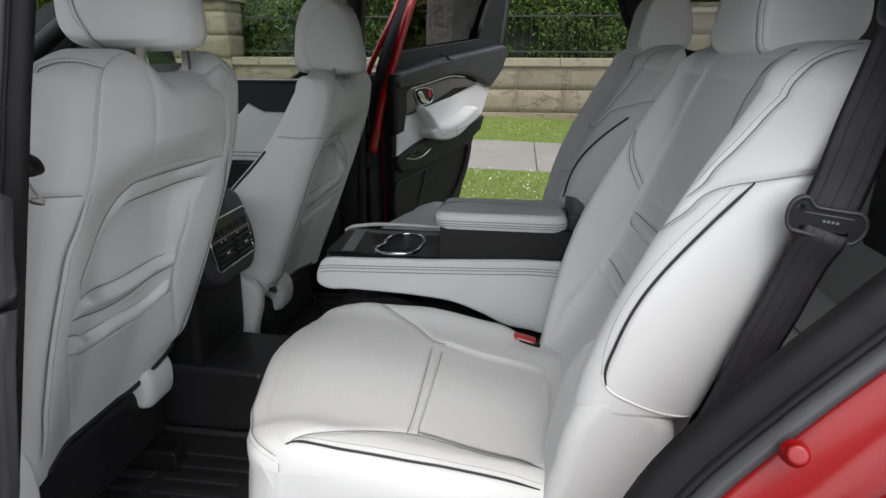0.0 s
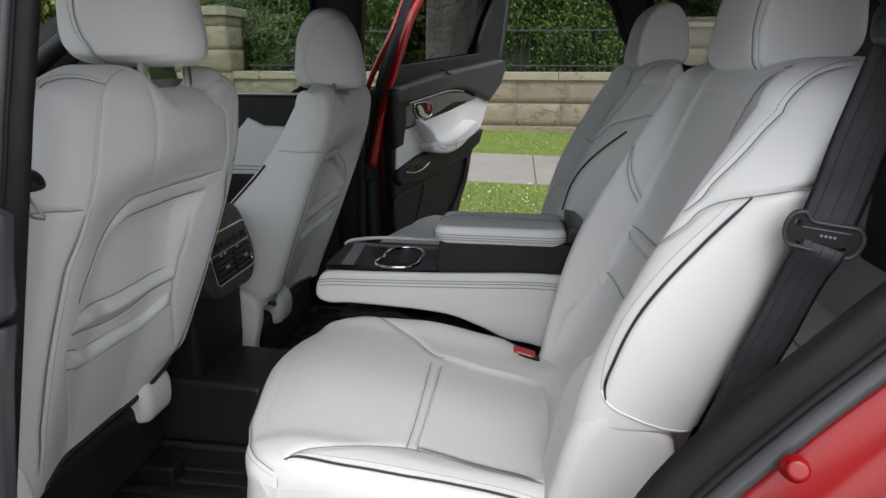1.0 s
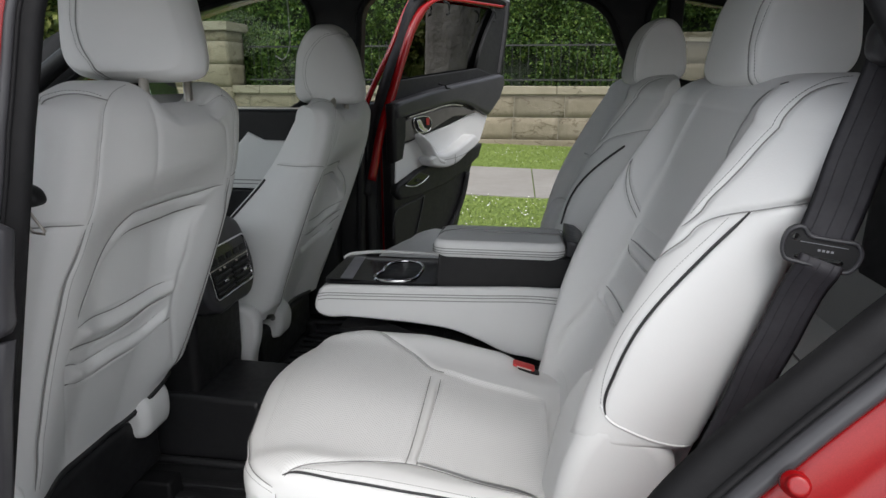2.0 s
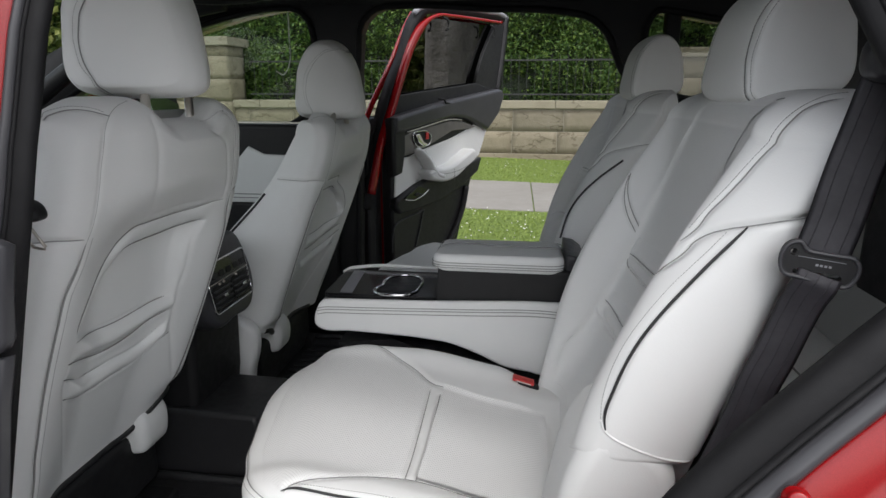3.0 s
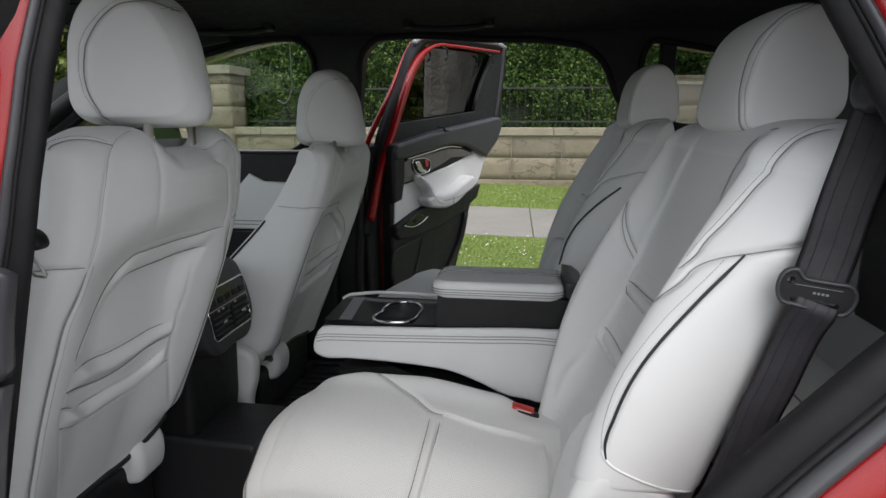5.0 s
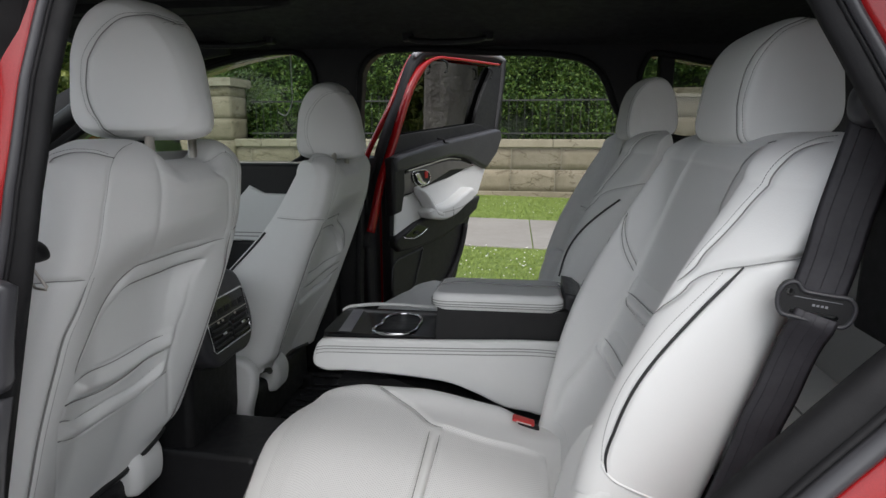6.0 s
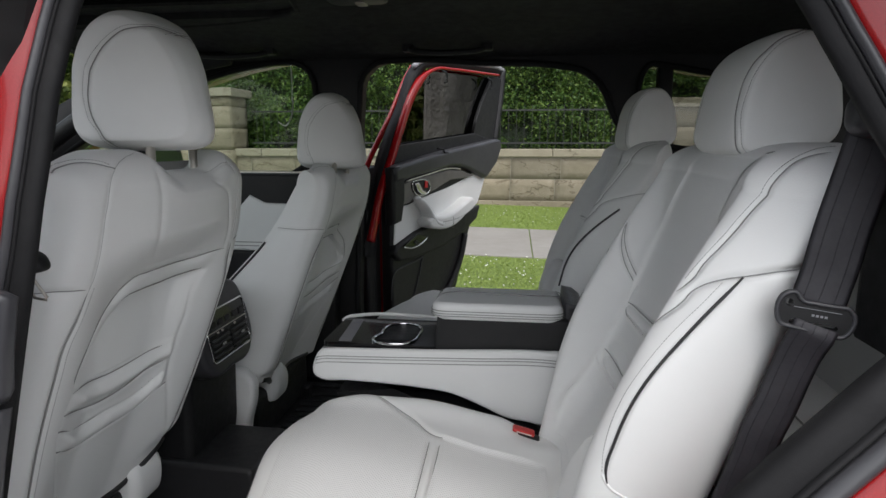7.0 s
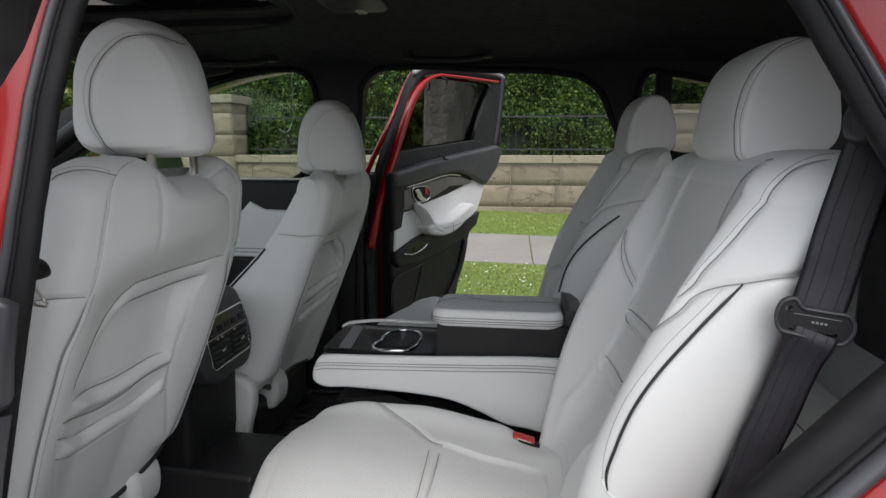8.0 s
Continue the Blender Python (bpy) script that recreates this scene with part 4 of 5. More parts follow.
def seam(form, ln, s, parent, shift=(0, 0, 0), r=.0009, sink=-.0012):
    """The dark line where two sewn panels meet."""
    return part("seam_line", tube(on(form, ln, s, max(24, 12 * len(ln)), sink, shift), r, 6), SEAM, parent, "dark seam")


def rear_seat(s):
    seat = thing("rear_seat", "pale grey leather rear seat with perforated inserts and black piping", "car seat", "rear seats")
    cg = [(CUSHION_OUT, .0035, .006), (CUSHION_IN, .006, .006), (CUSHION_PIPING, .002, .004), (STRIP_FRONT, .004, .0045), (STRIP_REAR, .005, .0045),
          (CUSHION_REAR, .005, .008), (FRONT_SEAM, .003, .004), (CORNER_SEAM, .0015, .003)]
    oc = [(b, a) for a, b in CUSHION_OUT]
    oc = [(.27, .30), (.33, .292), (.39, .272)] + oc
    ic = [(b, a) for a, b in CUSHION_IN]
    ic = [(.27, .70), (.35, .69)] + ic
    cush = part("cushion", skin(rear_cushion, 280, 260, s, grooves=cg, extra=sunk((oc, ic, .310, .633), (oc, ic, .663, .938))), LEATHER, seat)
    part("piping", tube(on(rear_cushion, CUSHION_PIPING, s, 60, .0004), np.interp(np.arange(60), (0, 6, 54, 59), (.0007, .0018, .0018, .0009)), 8), PIPING, cush, "black piping")
    part("stitching", stitches(on(rear_cushion, CUSHION_STITCH, s, 90, .0003)), THREAD, cush, "grey stitching")
    for ln in (FRONT_SEAM, CORNER_SEAM, CUSHION_IN, CUSHION_OUT, STRIP_FRONT, STRIP_REAR):
        seam(rear_cushion, ln, s, cush, r=.0007)
    for ln in (FRONT_SEAM_2,):
        part("stitching", stitches(on(rear_cushion, ln, s, 90, .0002)), THREAD, cush, "grey stitching")
    part("front_insert", patch(rear_cushion, oc, ic, .310, .633, s, .0009, 70, 110, grooves=cg), PERFORATED, cush, "perforated leather insert")
    part("rear_insert", patch(rear_cushion, oc, ic, .663, .938, s, .0009, 70, 110, grooves=cg), PERFORATED, cush, "perforated leather insert")
    bg = [(BACK_PIPING, .002, .004), (YOKE_LOW, .005, .0045), (YOKE_EDGE, .0035, .004), (YOKE_CURVE, .004, .0038), (YOKE_CURVE_2, .004, .0035), *[(ln, .005, .0042) for ln in TUCK_LINES],
          (mirror(YOKE_LOW), .003, .0045), ([(a, v) for v, a in INSERT_IN], .004, .006), ([(a, v) for v, a in INSERT_OUT if v < .65], .003, .006), ([(a, v) for v, a in INSERT_OUT if v > .75], .0012, .006),
          (BACK_PIPING_INNER, .002, .004), (mirror(YOKE_EDGE), .003, .0045)]
    pressed = sunk((INSERT_OUT, INSERT_IN, .11, .945))
    back = part("backrest", skin(rear_back, 320, 300, s, grooves=bg, extra=lambda U, V: back_tucks(U, V) + pressed(U, V)), LEATHER, seat)
    part("insert", patch(rear_back, INSERT_OUT, INSERT_IN, .11, .945, s, .0010, 110, 300, grooves=bg, extra=back_tucks), FINE_PERFORATED, back, "perforated leather insert")
    part("piping", tube(on(rear_back, BACK_PIPING, s, 60, .0005), np.interp(np.arange(60), (0, 5, 54, 59), (.0010, .0018, .0018, .0009)), 8), PIPING, back, "black piping")
    part("piping", tube(on(rear_back, BACK_PIPING_INNER, s, 60, .0005), .0024, 8), PIPING, back, "black piping")
    part("hem", tube(on(rear_back, BACK_HEM, s, 60, -.0004), .0017, 8), LEATHER, back)
    for ln in (YOKE_LOW, YOKE_EDGE, YOKE_CURVE, YOKE_CURVE_2, mirror(YOKE_LOW), mirror(YOKE_EDGE)):
        seam(rear_back, ln, s, back, r=.0007)
    seam(rear_back, [(a, v) for v, a in INSERT_IN if v < .62], s, back, r=.0006, sink=-.0010)
    for ln in TUCK_LINES:
        seam(rear_back, ln, s, back, sink=-.0006)
    for ln in (BACK_STITCH, YOKE_STITCH, mirror(YOKE_STITCH)):
        part("stitching", stitches(on(rear_back, ln, s, 90, .0003)), THREAD, back, "grey stitching")
    dash = [(.40, .952), (.385, .955), (.37, .958)]
    part("belt_slot", tube(on(rear_back, dash, s, 8, .0), .0012, 6), SEAM, back)
    rs = (-.0135, -.06, -.007) if s > 0 else (0, 0, 0)
    head = part("headrest", skin(rear_head, 150, 130, s, rs, close=True, grooves=[(RH_1, .0018, .003), (RH_2, .0016, .003)]), LEATHER, seat)
    for ln in (RH_1, other_side(RH_1)):
        seam(rear_head, ln, s, head, rs, r=.0006, sink=-.0005)
    for ln in (RH_1, RH_2):
        part("stitching", stitches(on(rear_head, ln, s, 80, .0003, rs)), THREAD, head, "grey stitching")
        part("stitching", stitches(on(rear_head, other_side(ln), s, 80, .0003, rs)), THREAD, head, "grey stitching")
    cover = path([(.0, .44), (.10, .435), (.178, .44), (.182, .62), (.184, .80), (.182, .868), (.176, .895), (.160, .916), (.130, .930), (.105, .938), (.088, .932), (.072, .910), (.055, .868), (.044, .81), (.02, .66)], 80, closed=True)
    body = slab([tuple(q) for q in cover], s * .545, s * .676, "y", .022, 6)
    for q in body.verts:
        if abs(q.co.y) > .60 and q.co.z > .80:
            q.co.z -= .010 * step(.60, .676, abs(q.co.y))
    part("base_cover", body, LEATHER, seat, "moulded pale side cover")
    part("seat_frame", box(-.33, s * .22, .42, .05, s * .62, .66, .02), BLACK, seat, "black seat frame")
    return seat


RH_1 = [(.690, .40), (.649, .378), (.599, .356), (.541, .381), (.479, .386), (.426, .373), (.373, .321), (.296, .293), (.211, .378), (.17, .46)]
RH_2 = [(.690, .37), (.649, .338), (.596, .298), (.539, .338), (.471, .318), (.414, .286), (.343, .271), (.276, .273), (.20, .33)]
FH_1 = [(.700, .40), (.694, .373), (.662, .243), (.609, .208), (.546, .213), (.486, .206), (.414, .190), (.356, .185), (.273, .211), (.221, .246), (.175, .291), (.150, .376), (.135, .426), (.123, .516), (.113, .599)]
FH_2 = [(.708, .40), (.702, .366), (.669, .241), (.619, .193), (.554, .185), (.484, .173), (.391, .155), (.298, .178), (.221, .226), (.173, .271), (.143, .378), (.125, .439), (.113, .544)]
SIDE_UP = [(.388, .967), (.356, .955), (.328, .937), (.308, .912), (.301, .870), (.301, .817), (.303, .762), (.303, .732), (.301, .714)]
SIDE_LOW = [(.301, .714), (.298, .657), (.288, .607), (.286, .536), (.286, .461), (.288, .381), (.291, .296), (.293, .218), (.298, .163), (.303, .08)]
SIDE_CROSS = [(.02, .728), (.206, .724), (.251, .724), (.281, .719), (.301, .714)]
TOP_ARC = [(.225, .975), (.266, .987), (.286, .982), (.296, .972), (.308, .955), (.318, .942), (.326, .935)]
TOP_ARC_2 = [(.235, .985), (.278, .995), (.293, .987), (.303, .972), (.313, .957), (.323, .940)]
NECK = [(.425, .945), (.409, .922), (.409, .902), (.416, .872), (.419, .827), (.424, .777), (.461, .719), (.474, .694)]
PANEL_TOP = [(.328, .491), (.331, .521), (.346, .564), (.363, .599), (.386, .627), (.411, .649), (.429, .669), (.446, .687), (.479, .689), (.534, .689), (.617, .689), (.672, .697), (.687, .697)]
PANEL_LIP = [(.424, .624), (.454, .639), (.491, .642), (.561, .642), (.619, .647), (.659, .652)]
NECK_INNER = [(.60, .935), (.634, .900), (.662, .862), (.672, .802), (.682, .739), (.682, .694)]
PANEL_SIDE = [(.659, .652), (.642, .594), (.642, .514), (.639, .446), (.642, .361), (.667, .238), (.692, .123)]
PANEL_SIDE_2 = [(.331, .484), (.326, .429), (.323, .388), (.338, .316), (.381, .180), (.426, .035)]
RIB_LINES = ([(.333, .474), (.459, .444), (.559, .444), (.632, .446)], [(.326, .429), (.441, .376), (.521, .373), (.589, .388), (.634, .398)],
             [(.321, .396), (.396, .343), (.481, .333), (.586, .331), (.634, .368)], [(.333, .336), (.411, .283), (.494, .278), (.584, .278), (.644, .318)])
RIB_1 = ((.33, .452), (.45, .410), (.52, .409), (.59, .416), (.633, .422))
RIB_2 = ((.321, .366), (.40, .313), (.49, .306), (.585, .305), (.64, .343))


def front_relief(U, V):
    """The pocket hollow with its thick lip, and the two ribs across the back panel."""
    lip = keys(U, ((.33, .50), (.36, .560), (.40, .605), (.424, .624), (.454, .639), (.491, .642), (.561, .642), (.619, .647), (.66, .652)))
    left = keys(V, ((.40, .326), (.49, .330), (.52, .333), (.564, .348), (.60, .366), (.627, .390), (.66, .430)))
    right = keys(V, ((.40, .645), (.446, .640), (.594, .643), (.652, .660)))
    lat = step(left, left + .014, U) * (1 - step(right - .030, right + .004, U))
    r1, r2 = keys(U, RIB_1), keys(U, RIB_2)
    lean = .10 + .90 * np.clip((V - r1 - .03) / np.maximum(lip - r1 - .03, .02), 0, 1)
    hollow = -.030 * lean * lat * (1 - step(lip - .008, lip, V)) * step(r1 + .026, r1 + .040, V)
    band = .004 * step(.40, .43, U) * (1 - step(.63, .67, U)) * roll(V, lip + .022, .020)
    across = step(.330, .368, U) * (1 - step(.622, .642, U))
    ribs = across * (.012 * roll(V, r1 + .004, .021) + .012 * roll(V, r2 + .004, .024))
    return hollow + ribs + band


def front_seat(s):
    seat = thing("front_seat", "pale grey leather front seat with a ribbed back panel", "car seat", "front seats")
    sh = (0.02, 0, -.045) if s > 0 else (-.010, 0, 0)
    at = lambda me: moved(me, Matrix.Translation(sh))
    fg = [(SIDE_UP, .0025, .004), (SIDE_LOW, .004, .005), (SIDE_CROSS, .0035, .0045), (TOP_ARC, .0025, .004), (NECK, .0018, .008), (PANEL_TOP, .005, .005),
          (PANEL_SIDE, .003, .006), (PANEL_SIDE_2, .002, .005), (mirror(SIDE_UP), .0025, .004), (mirror(SIDE_LOW), .004, .005), (mirror(SIDE_CROSS), .0035, .0045),
          (NECK_INNER, .002, .005), *[(ln, .006, .0038) for ln in RIB_LINES], (PANEL_LIP, .006, .0045), ([(.43, .708), (.56, .712), (.67, .704)], .002, .004)]
    back = part("backrest", skin(front_back, 360, 320, s, sh, fg, front_relief), LEATHER, seat)
    for ln in (SIDE_CROSS, PANEL_TOP, TOP_ARC, mirror(SIDE_CROSS), mirror(TOP_ARC)):
        seam(front_back, ln, s, back, sh, .0008)
    for ln in RIB_LINES:
        seam(front_back, ln, s, back, sh, .0009, -.0006)
    seam(front_back, PANEL_LIP, s, back, sh, .0011, -.0030)
    for ln in (SIDE_UP, TOP_ARC_2, mirror(SIDE_UP), mirror(TOP_ARC_2)):
        part("stitching", stitches(on(front_back, ln, s, 90, .0002, sh)), THREAD, back, "grey stitching")
    for ln in (SIDE_LOW, mirror(SIDE_LOW)):
        part("seam_line", tube(on(front_back, ln, s, 70, -.0015, sh), .0014, 6), SEAM, back, "dark seam")
        part("stitching", stitches(on(front_back, [(a + (.008 if a < .5 else -.008), b) for a, b in ln], s, 90, .0002, sh)), THREAD, back, "grey stitching")
    part("hem", tube(on(front_back, [(.33, .006), (.43, .004), (.52, .004), (.61, .004), (.66, .006), (.72, .008)], s, 50, -.003, sh), .0085, 8), PIPING, back, "black lower edge")
    part("front_piping", tube(on(front_back, [(.985, .02), (.99, .25), (.99, .5), (.985, .67)], s, 30, .001, sh), .003, 8), PIPING, back, "black piping")
    part("front_face", sheet(seated(face_fill(), s, sh)), LEATHER, back)
    hs = (.048, 0, -.065) if s > 0 else (0, 0, 0)
    head = part("headrest", skin(front_head, 150, 130, s, hs, close=True, grooves=[(FH_1, .0015, .003), (FH_2, .003, .004)]), LEATHER, seat)
    for ln in (FH_2, other_side(FH_2)):
        seam(front_head, ln, s, head, hs, .0008, -.0006)
    part("stitching", stitches(on(front_head, FH_1, s, 110, .0002, hs)), THREAD, head, "grey stitching")
    part("stitching", stitches(on(front_head, other_side(FH_1), s, 110, .0002, hs)), THREAD, head, "grey stitching")
    for w in (-.108, .012):
        px = .036 if s > 0 else -.014
        part("headrest_post", tube([(px - .558, s * (CENTRE + w), 1.13), (px - .553, s * (CENTRE + w), 1.32 if s < 0 else 1.25)], .007, 12), STEEL, seat, "steel headrest post")
    part("cushion", at(box(-1.30, s * .19, .63, -.80, s * .66, .80, .06, 4)), LEATHER, seat)
    part("cushion_base", at(box(-1.22, s * .22, .48, -.76, s * .64, .63, .02)), BLACK, seat, "black seat base")
    part("runner", box(-1.2, s * .24, .415, -.72, s * .29, .47, .008), BLACK, seat, "black seat runner")
    part("runner", box(-1.2, s * .58, .415, -.72, s * .63, .47, .008), BLACK, seat, "black seat runner")
    # pale covers at the foot of the backrest
    y = -.25 if s < 0 else .36
    part("leg_cover", at(slab([tuple(q) for q in path([(-.85, .580), (-.77, .577), (-.740, .584), (-.728, .62), (-.732, .66), (-.765, .69), (-.82, .70), (-.86, .64)], 36, closed=True)], y - .058, y + .040, "y", .022, 4)), LEATHER, seat, "moulded pale leg cover")
    y = s * (CENTRE + (.235 if s < 0 else -.265))
    if s < 0:
        side = [(-1.1, .56), (-.80, .53), (-.73, .545), (-.70, .60), (-.685, .68), (-.695, .735), (-.74, .768), (-.82, .775), (-1.1, .74)]
    else:
        side = [(-.885, .46), (-.81, .45), (-.758, .50), (-.740, .60), (-.722, .672), (-.722, .712), (-.74, .737), (-.785, .750), (-.830, .738), (-.855, .69), (-.867, .60)]
    part("side_cover", at(slab([tuple(q) for q in path(side, 44, closed=True)], y - .022, y + .022, "y", .014, 4)), LEATHER, seat, "moulded pale side cover")
    return seat


def face_fill():
    """The cushioned front of a front seat's backrest."""
    vs = np.linspace(0, .97, 30)
    a, b = np.stack(front_back(np.zeros(30), vs), -1), np.stack(front_back(np.ones(30), vs), -1)
    k = np.linspace(0, 1, 12)[None, :, None]
    g = a[:, None] * (1 - k) + b[:, None] * k
    g[..., 0] -= .03 * np.sin(k[..., 0] * math.pi)
    return g


rear_seat(-1)
rear_seat(1)
front_seat(-1)
front_seat(1)

# ---------------- cabin things ----------------
def stadium(cx, cy, hx, hy, r, n=6):
    """A rounded rectangle as (p, q) points."""
    out = []
    for sx, sy, a0 in ((1, 1, 0), (-1, 1, 90), (-1, -1, 180), (1, -1, 270)):
        for k in range(n + 1):
            a = radians(a0 + 90 * k / n)
            out.append((cx + sx * (hx - r) + r * math.cos(a), cy + sy * (hy - r) + r * math.sin(a)))
    return out


def lid_pad():
    """A padded lid that slopes away from its top seam."""
    bm = slab(stadium(-.052, -.002, .132, .128, .034, 8), .936, .972, "z", .014, 6)
    for v in bm.verts:
        if v.co.z > .95:
            v.co.z -= .013 * max(0.0, (v.co.y + .02) / .146)
    return bm


def armrest():
    a = thing("folding_armrest", "folded-down pale leather centre armrest with cup holders", "armrest")
    a.location, a.scale = (0, -.034, .008), (1, .76, 1)
    prof = [(-.434, .825), (-.428, .846), (-.418, .863), (-.405, .868), (-.39, .8695), (-.37, .8700), (-.34, .8705), (-.25, .8725), (-.18, .8745), (-.1, .878), (.05, .882), (.085, .880), (.10, .868), (.10, .83), (.085, .78), (.06, .735), (.045, .725),
            (.02, .730), (-.03, .738), (-.086, .763), (-.145, .784), (-.204, .792), (-.28, .797), (-.36, .800), (-.42, .802), (-.432, .810)]
    line = [tuple(q) for q in path(prof, 110, closed=True)]
    body = part("padded_side", slab(line, -.142, -.122, "y", .008, 4), LEATHER, a)
    part("padded_side", slab(line, .113, .135, "y", .008, 4), LEATHER, a)
    low = [(p, q if not (-.405 < p < -.175 and q > .84) else .822) for p, q in line]
    part("padded_core", slab(low, -.121, .112, "y"), LEATHER, a, smooth=False)
    for dz in (-.017, -.0225, -.030):
        ln = path([(-.425, -.1432, .866 + dz), (-.41, -.1433, .8695 + dz), (-.385, -.1435, .8708 + dz), (-.34, -.1435, .8718 + dz), (-.25, -.1435, .8743 + dz), (-.1, -.1435, .879 + dz), (.05, -.1435, .883 + dz), (.095, -.1435, .880 + dz)], 60)
        part("seam_line", tube(ln, .0008, 6), SEAM, body, "dark seam")
    part("underside", slab([(p, q - .032) for p, q in line if q < .815 and -.40 < p < .06] + [(-.05, .80), (-.38, .81)], -.12, .12, "y", .006, 2), BLACK, a, "black underside")
    cup = [(p, (q + .035) * 1.16 - .030) for p, q in path([(-.294, .030), (-.268, .046), (-.238, .038), (-.223, .008), (-.221, -.047), (-.226, -.090), (-.240, -.110), (-.270, -.116), (-.295, -.112), (-.309, -.098), (-.311, -.072), (-.303, -.045), (-.304, -.003)], 44, closed=True)]
    tray = part("tray", pierced(stadium(-.293, -.005, .121, .1165, .012), [cup], .868, .8785, "z"), GLOSS, a, "glossy black cup holder tray", smooth=False)
    well = np.array([[(x, y, z) for x, y in cup] for z in (.878, .85, .825)] + [[(-.267 + .9 * (x + .267), -.035 + .9 * (y + .035), .8235) for x, y in cup]])
    part("cup_well", sheet(well, close_u=True, caps=True), BLACK, tray, "dark cup well")
    part("side_rail", tube(path([(-.172, .118, .886), (-.38, .118, .884), (-.41, .112, .880), (-.418, .09, .876)], 30), .0042, 8), LEATHER, a)
    part("front_strip", slab([(-.394, .09), (-.368, .09), (-.355, -.115), (-.382, -.115)], .8786, .8798, "z"), STRIP, tray, "dark satin strip")
    part("cup_rim", tube(np.array([(x, y, .880) for x, y in cup]), .0034, 8, closed=True), CHROME, tray, "chrome cup holder rim")
    part("cup_clip", box(-.318, -.060, .850, -.300, -.035, .874, .003), SATIN, tray)
    part("cup_clip", box(-.226, -.065, .850, -.216, -.025, .874, .003), SATIN, tray)
    lid = part("lid", lid_pad(), LEATHER, a, "padded leather lid")
    part("seam_line", tube(path([(-.182, -.026, .9640), (-.176, -.024, .9694), (-.165, -.022, .9724), (-.05, -.018, .9730), (.078, -.020, .9724)], 20), .0014, 6), SEAM, lid, "dark seam")
    for dz in (.008, .0125, .018):
        ring = [(x, y, .938 + dz) for x, y in stadium(-.052, -.002, .1335, .1295, .031)]
        part("seam_line", tube(np.array(ring), .0008, 6, closed=True), SEAM, lid, "dark seam")
    part("bin", slab([(-.178, .868), (.088, .868), (.09, .942), (-.172, .942)], -.122, .118, "y", .006, 2), BLACK, a, "black storage bin")
    part("hinge", slab([(.078, .87), (.128, .87), (.130, .93), (.122, .957), (.105, .970), (.083, .974)], -.10, .115, "y", .008, 3), SATIN, a, "dark satin hinge cover")


armrest()


def console():
    c = thing("centre_console", "black centre console with rear air vents", "console")
    part("body", slab([(-1.5, .42), (-.76, .42), (-.735, .60), (-.728, .80), (-.74, .93), (-.78, .955), (-1.5, .97)], -.118, .118, "y", .02, 3), BLACK, c)
    part("tunnel", slab([(-.86, .42), (-.585, .42), (-.582, .568), (-.592, .585), (-.86, .59)], -.135, .07, "y", .012, 3), MAT, c, "black rubber tunnel cover")
    tilt = Matrix.Translation((-.70, -.002, .862)) @ Matrix.Rotation(radians(-9), 4, 'Y')
    house = part("vent_housing", moved(slab([tuple(q) for q in path([(-.112, -.060), (-.085, -.088), (.0, -.092), (.085, -.088), (.112, -.060), (.110, .05), (.085, .098), (.0, .112), (-.085, .098), (-.110, .05)], 48, closed=True)], -.05, .010, "x", .014, 5), tilt), SATIN, c, "dark satin vent housing")
    part("face", moved(slab(stadium(0, 0, .090, .056, .012), .0105, .0125, "x"), tilt), GLOSS, house, "glossy black control panel")
    part("bezel", moved(tube(np.array([(.0125, p, q) for p, q in stadium(0, 0, .092, .058, .014)]), .0026, 8, closed=True), tilt), CHROME, house, "chrome bezel")
    part("divider", moved(box(.012, -.09, .010, .0145, .09, .0122), tilt), STEEL, house)
    for y in (-.046, .046):
        part("vent_well", moved(box(.0122, y - .038, -.050, .0135, y + .038, .004, .0), tilt), BLACK, house, smooth=False)
        for k in range(4):
            part("slat", moved(box(.013, y - .037, -.045 + k * .0125, .020, y + .037, -.042 + k * .0125, .0008), tilt), SATIN, house)
        part("tab", moved(box(.017, y - .008, -.026, .024, y + .008, -.019, .002), tilt), CHROME, house, "chrome vent tab")
    for k in range(5):
        part("button", moved(box(.0122, -.075 + k * .034, .020, .0150, -.053 + k * .034, .034, .002), tilt), BLACK, house)
    for y in (-.05, -.03, .03):
        part("knob", moved(box(.0122, y - .003, .003, .016, y + .003, .008, .001), tilt), STEEL, house)


console()

HINGE = Matrix(((.4311, .9023, 0, -.56), (.9023, -.4311, 0, .93), (0, 0, 1, 0), (0, 0, 0, 1))) @ Matrix.Translation((.025, 0, -.006)) @ Matrix.Diagonal((1.05, 1, 1, 1))


def on_door(line, off):
    return np.array([tuple(HINGE @ Vector((p, off, q))) for p, q in line])


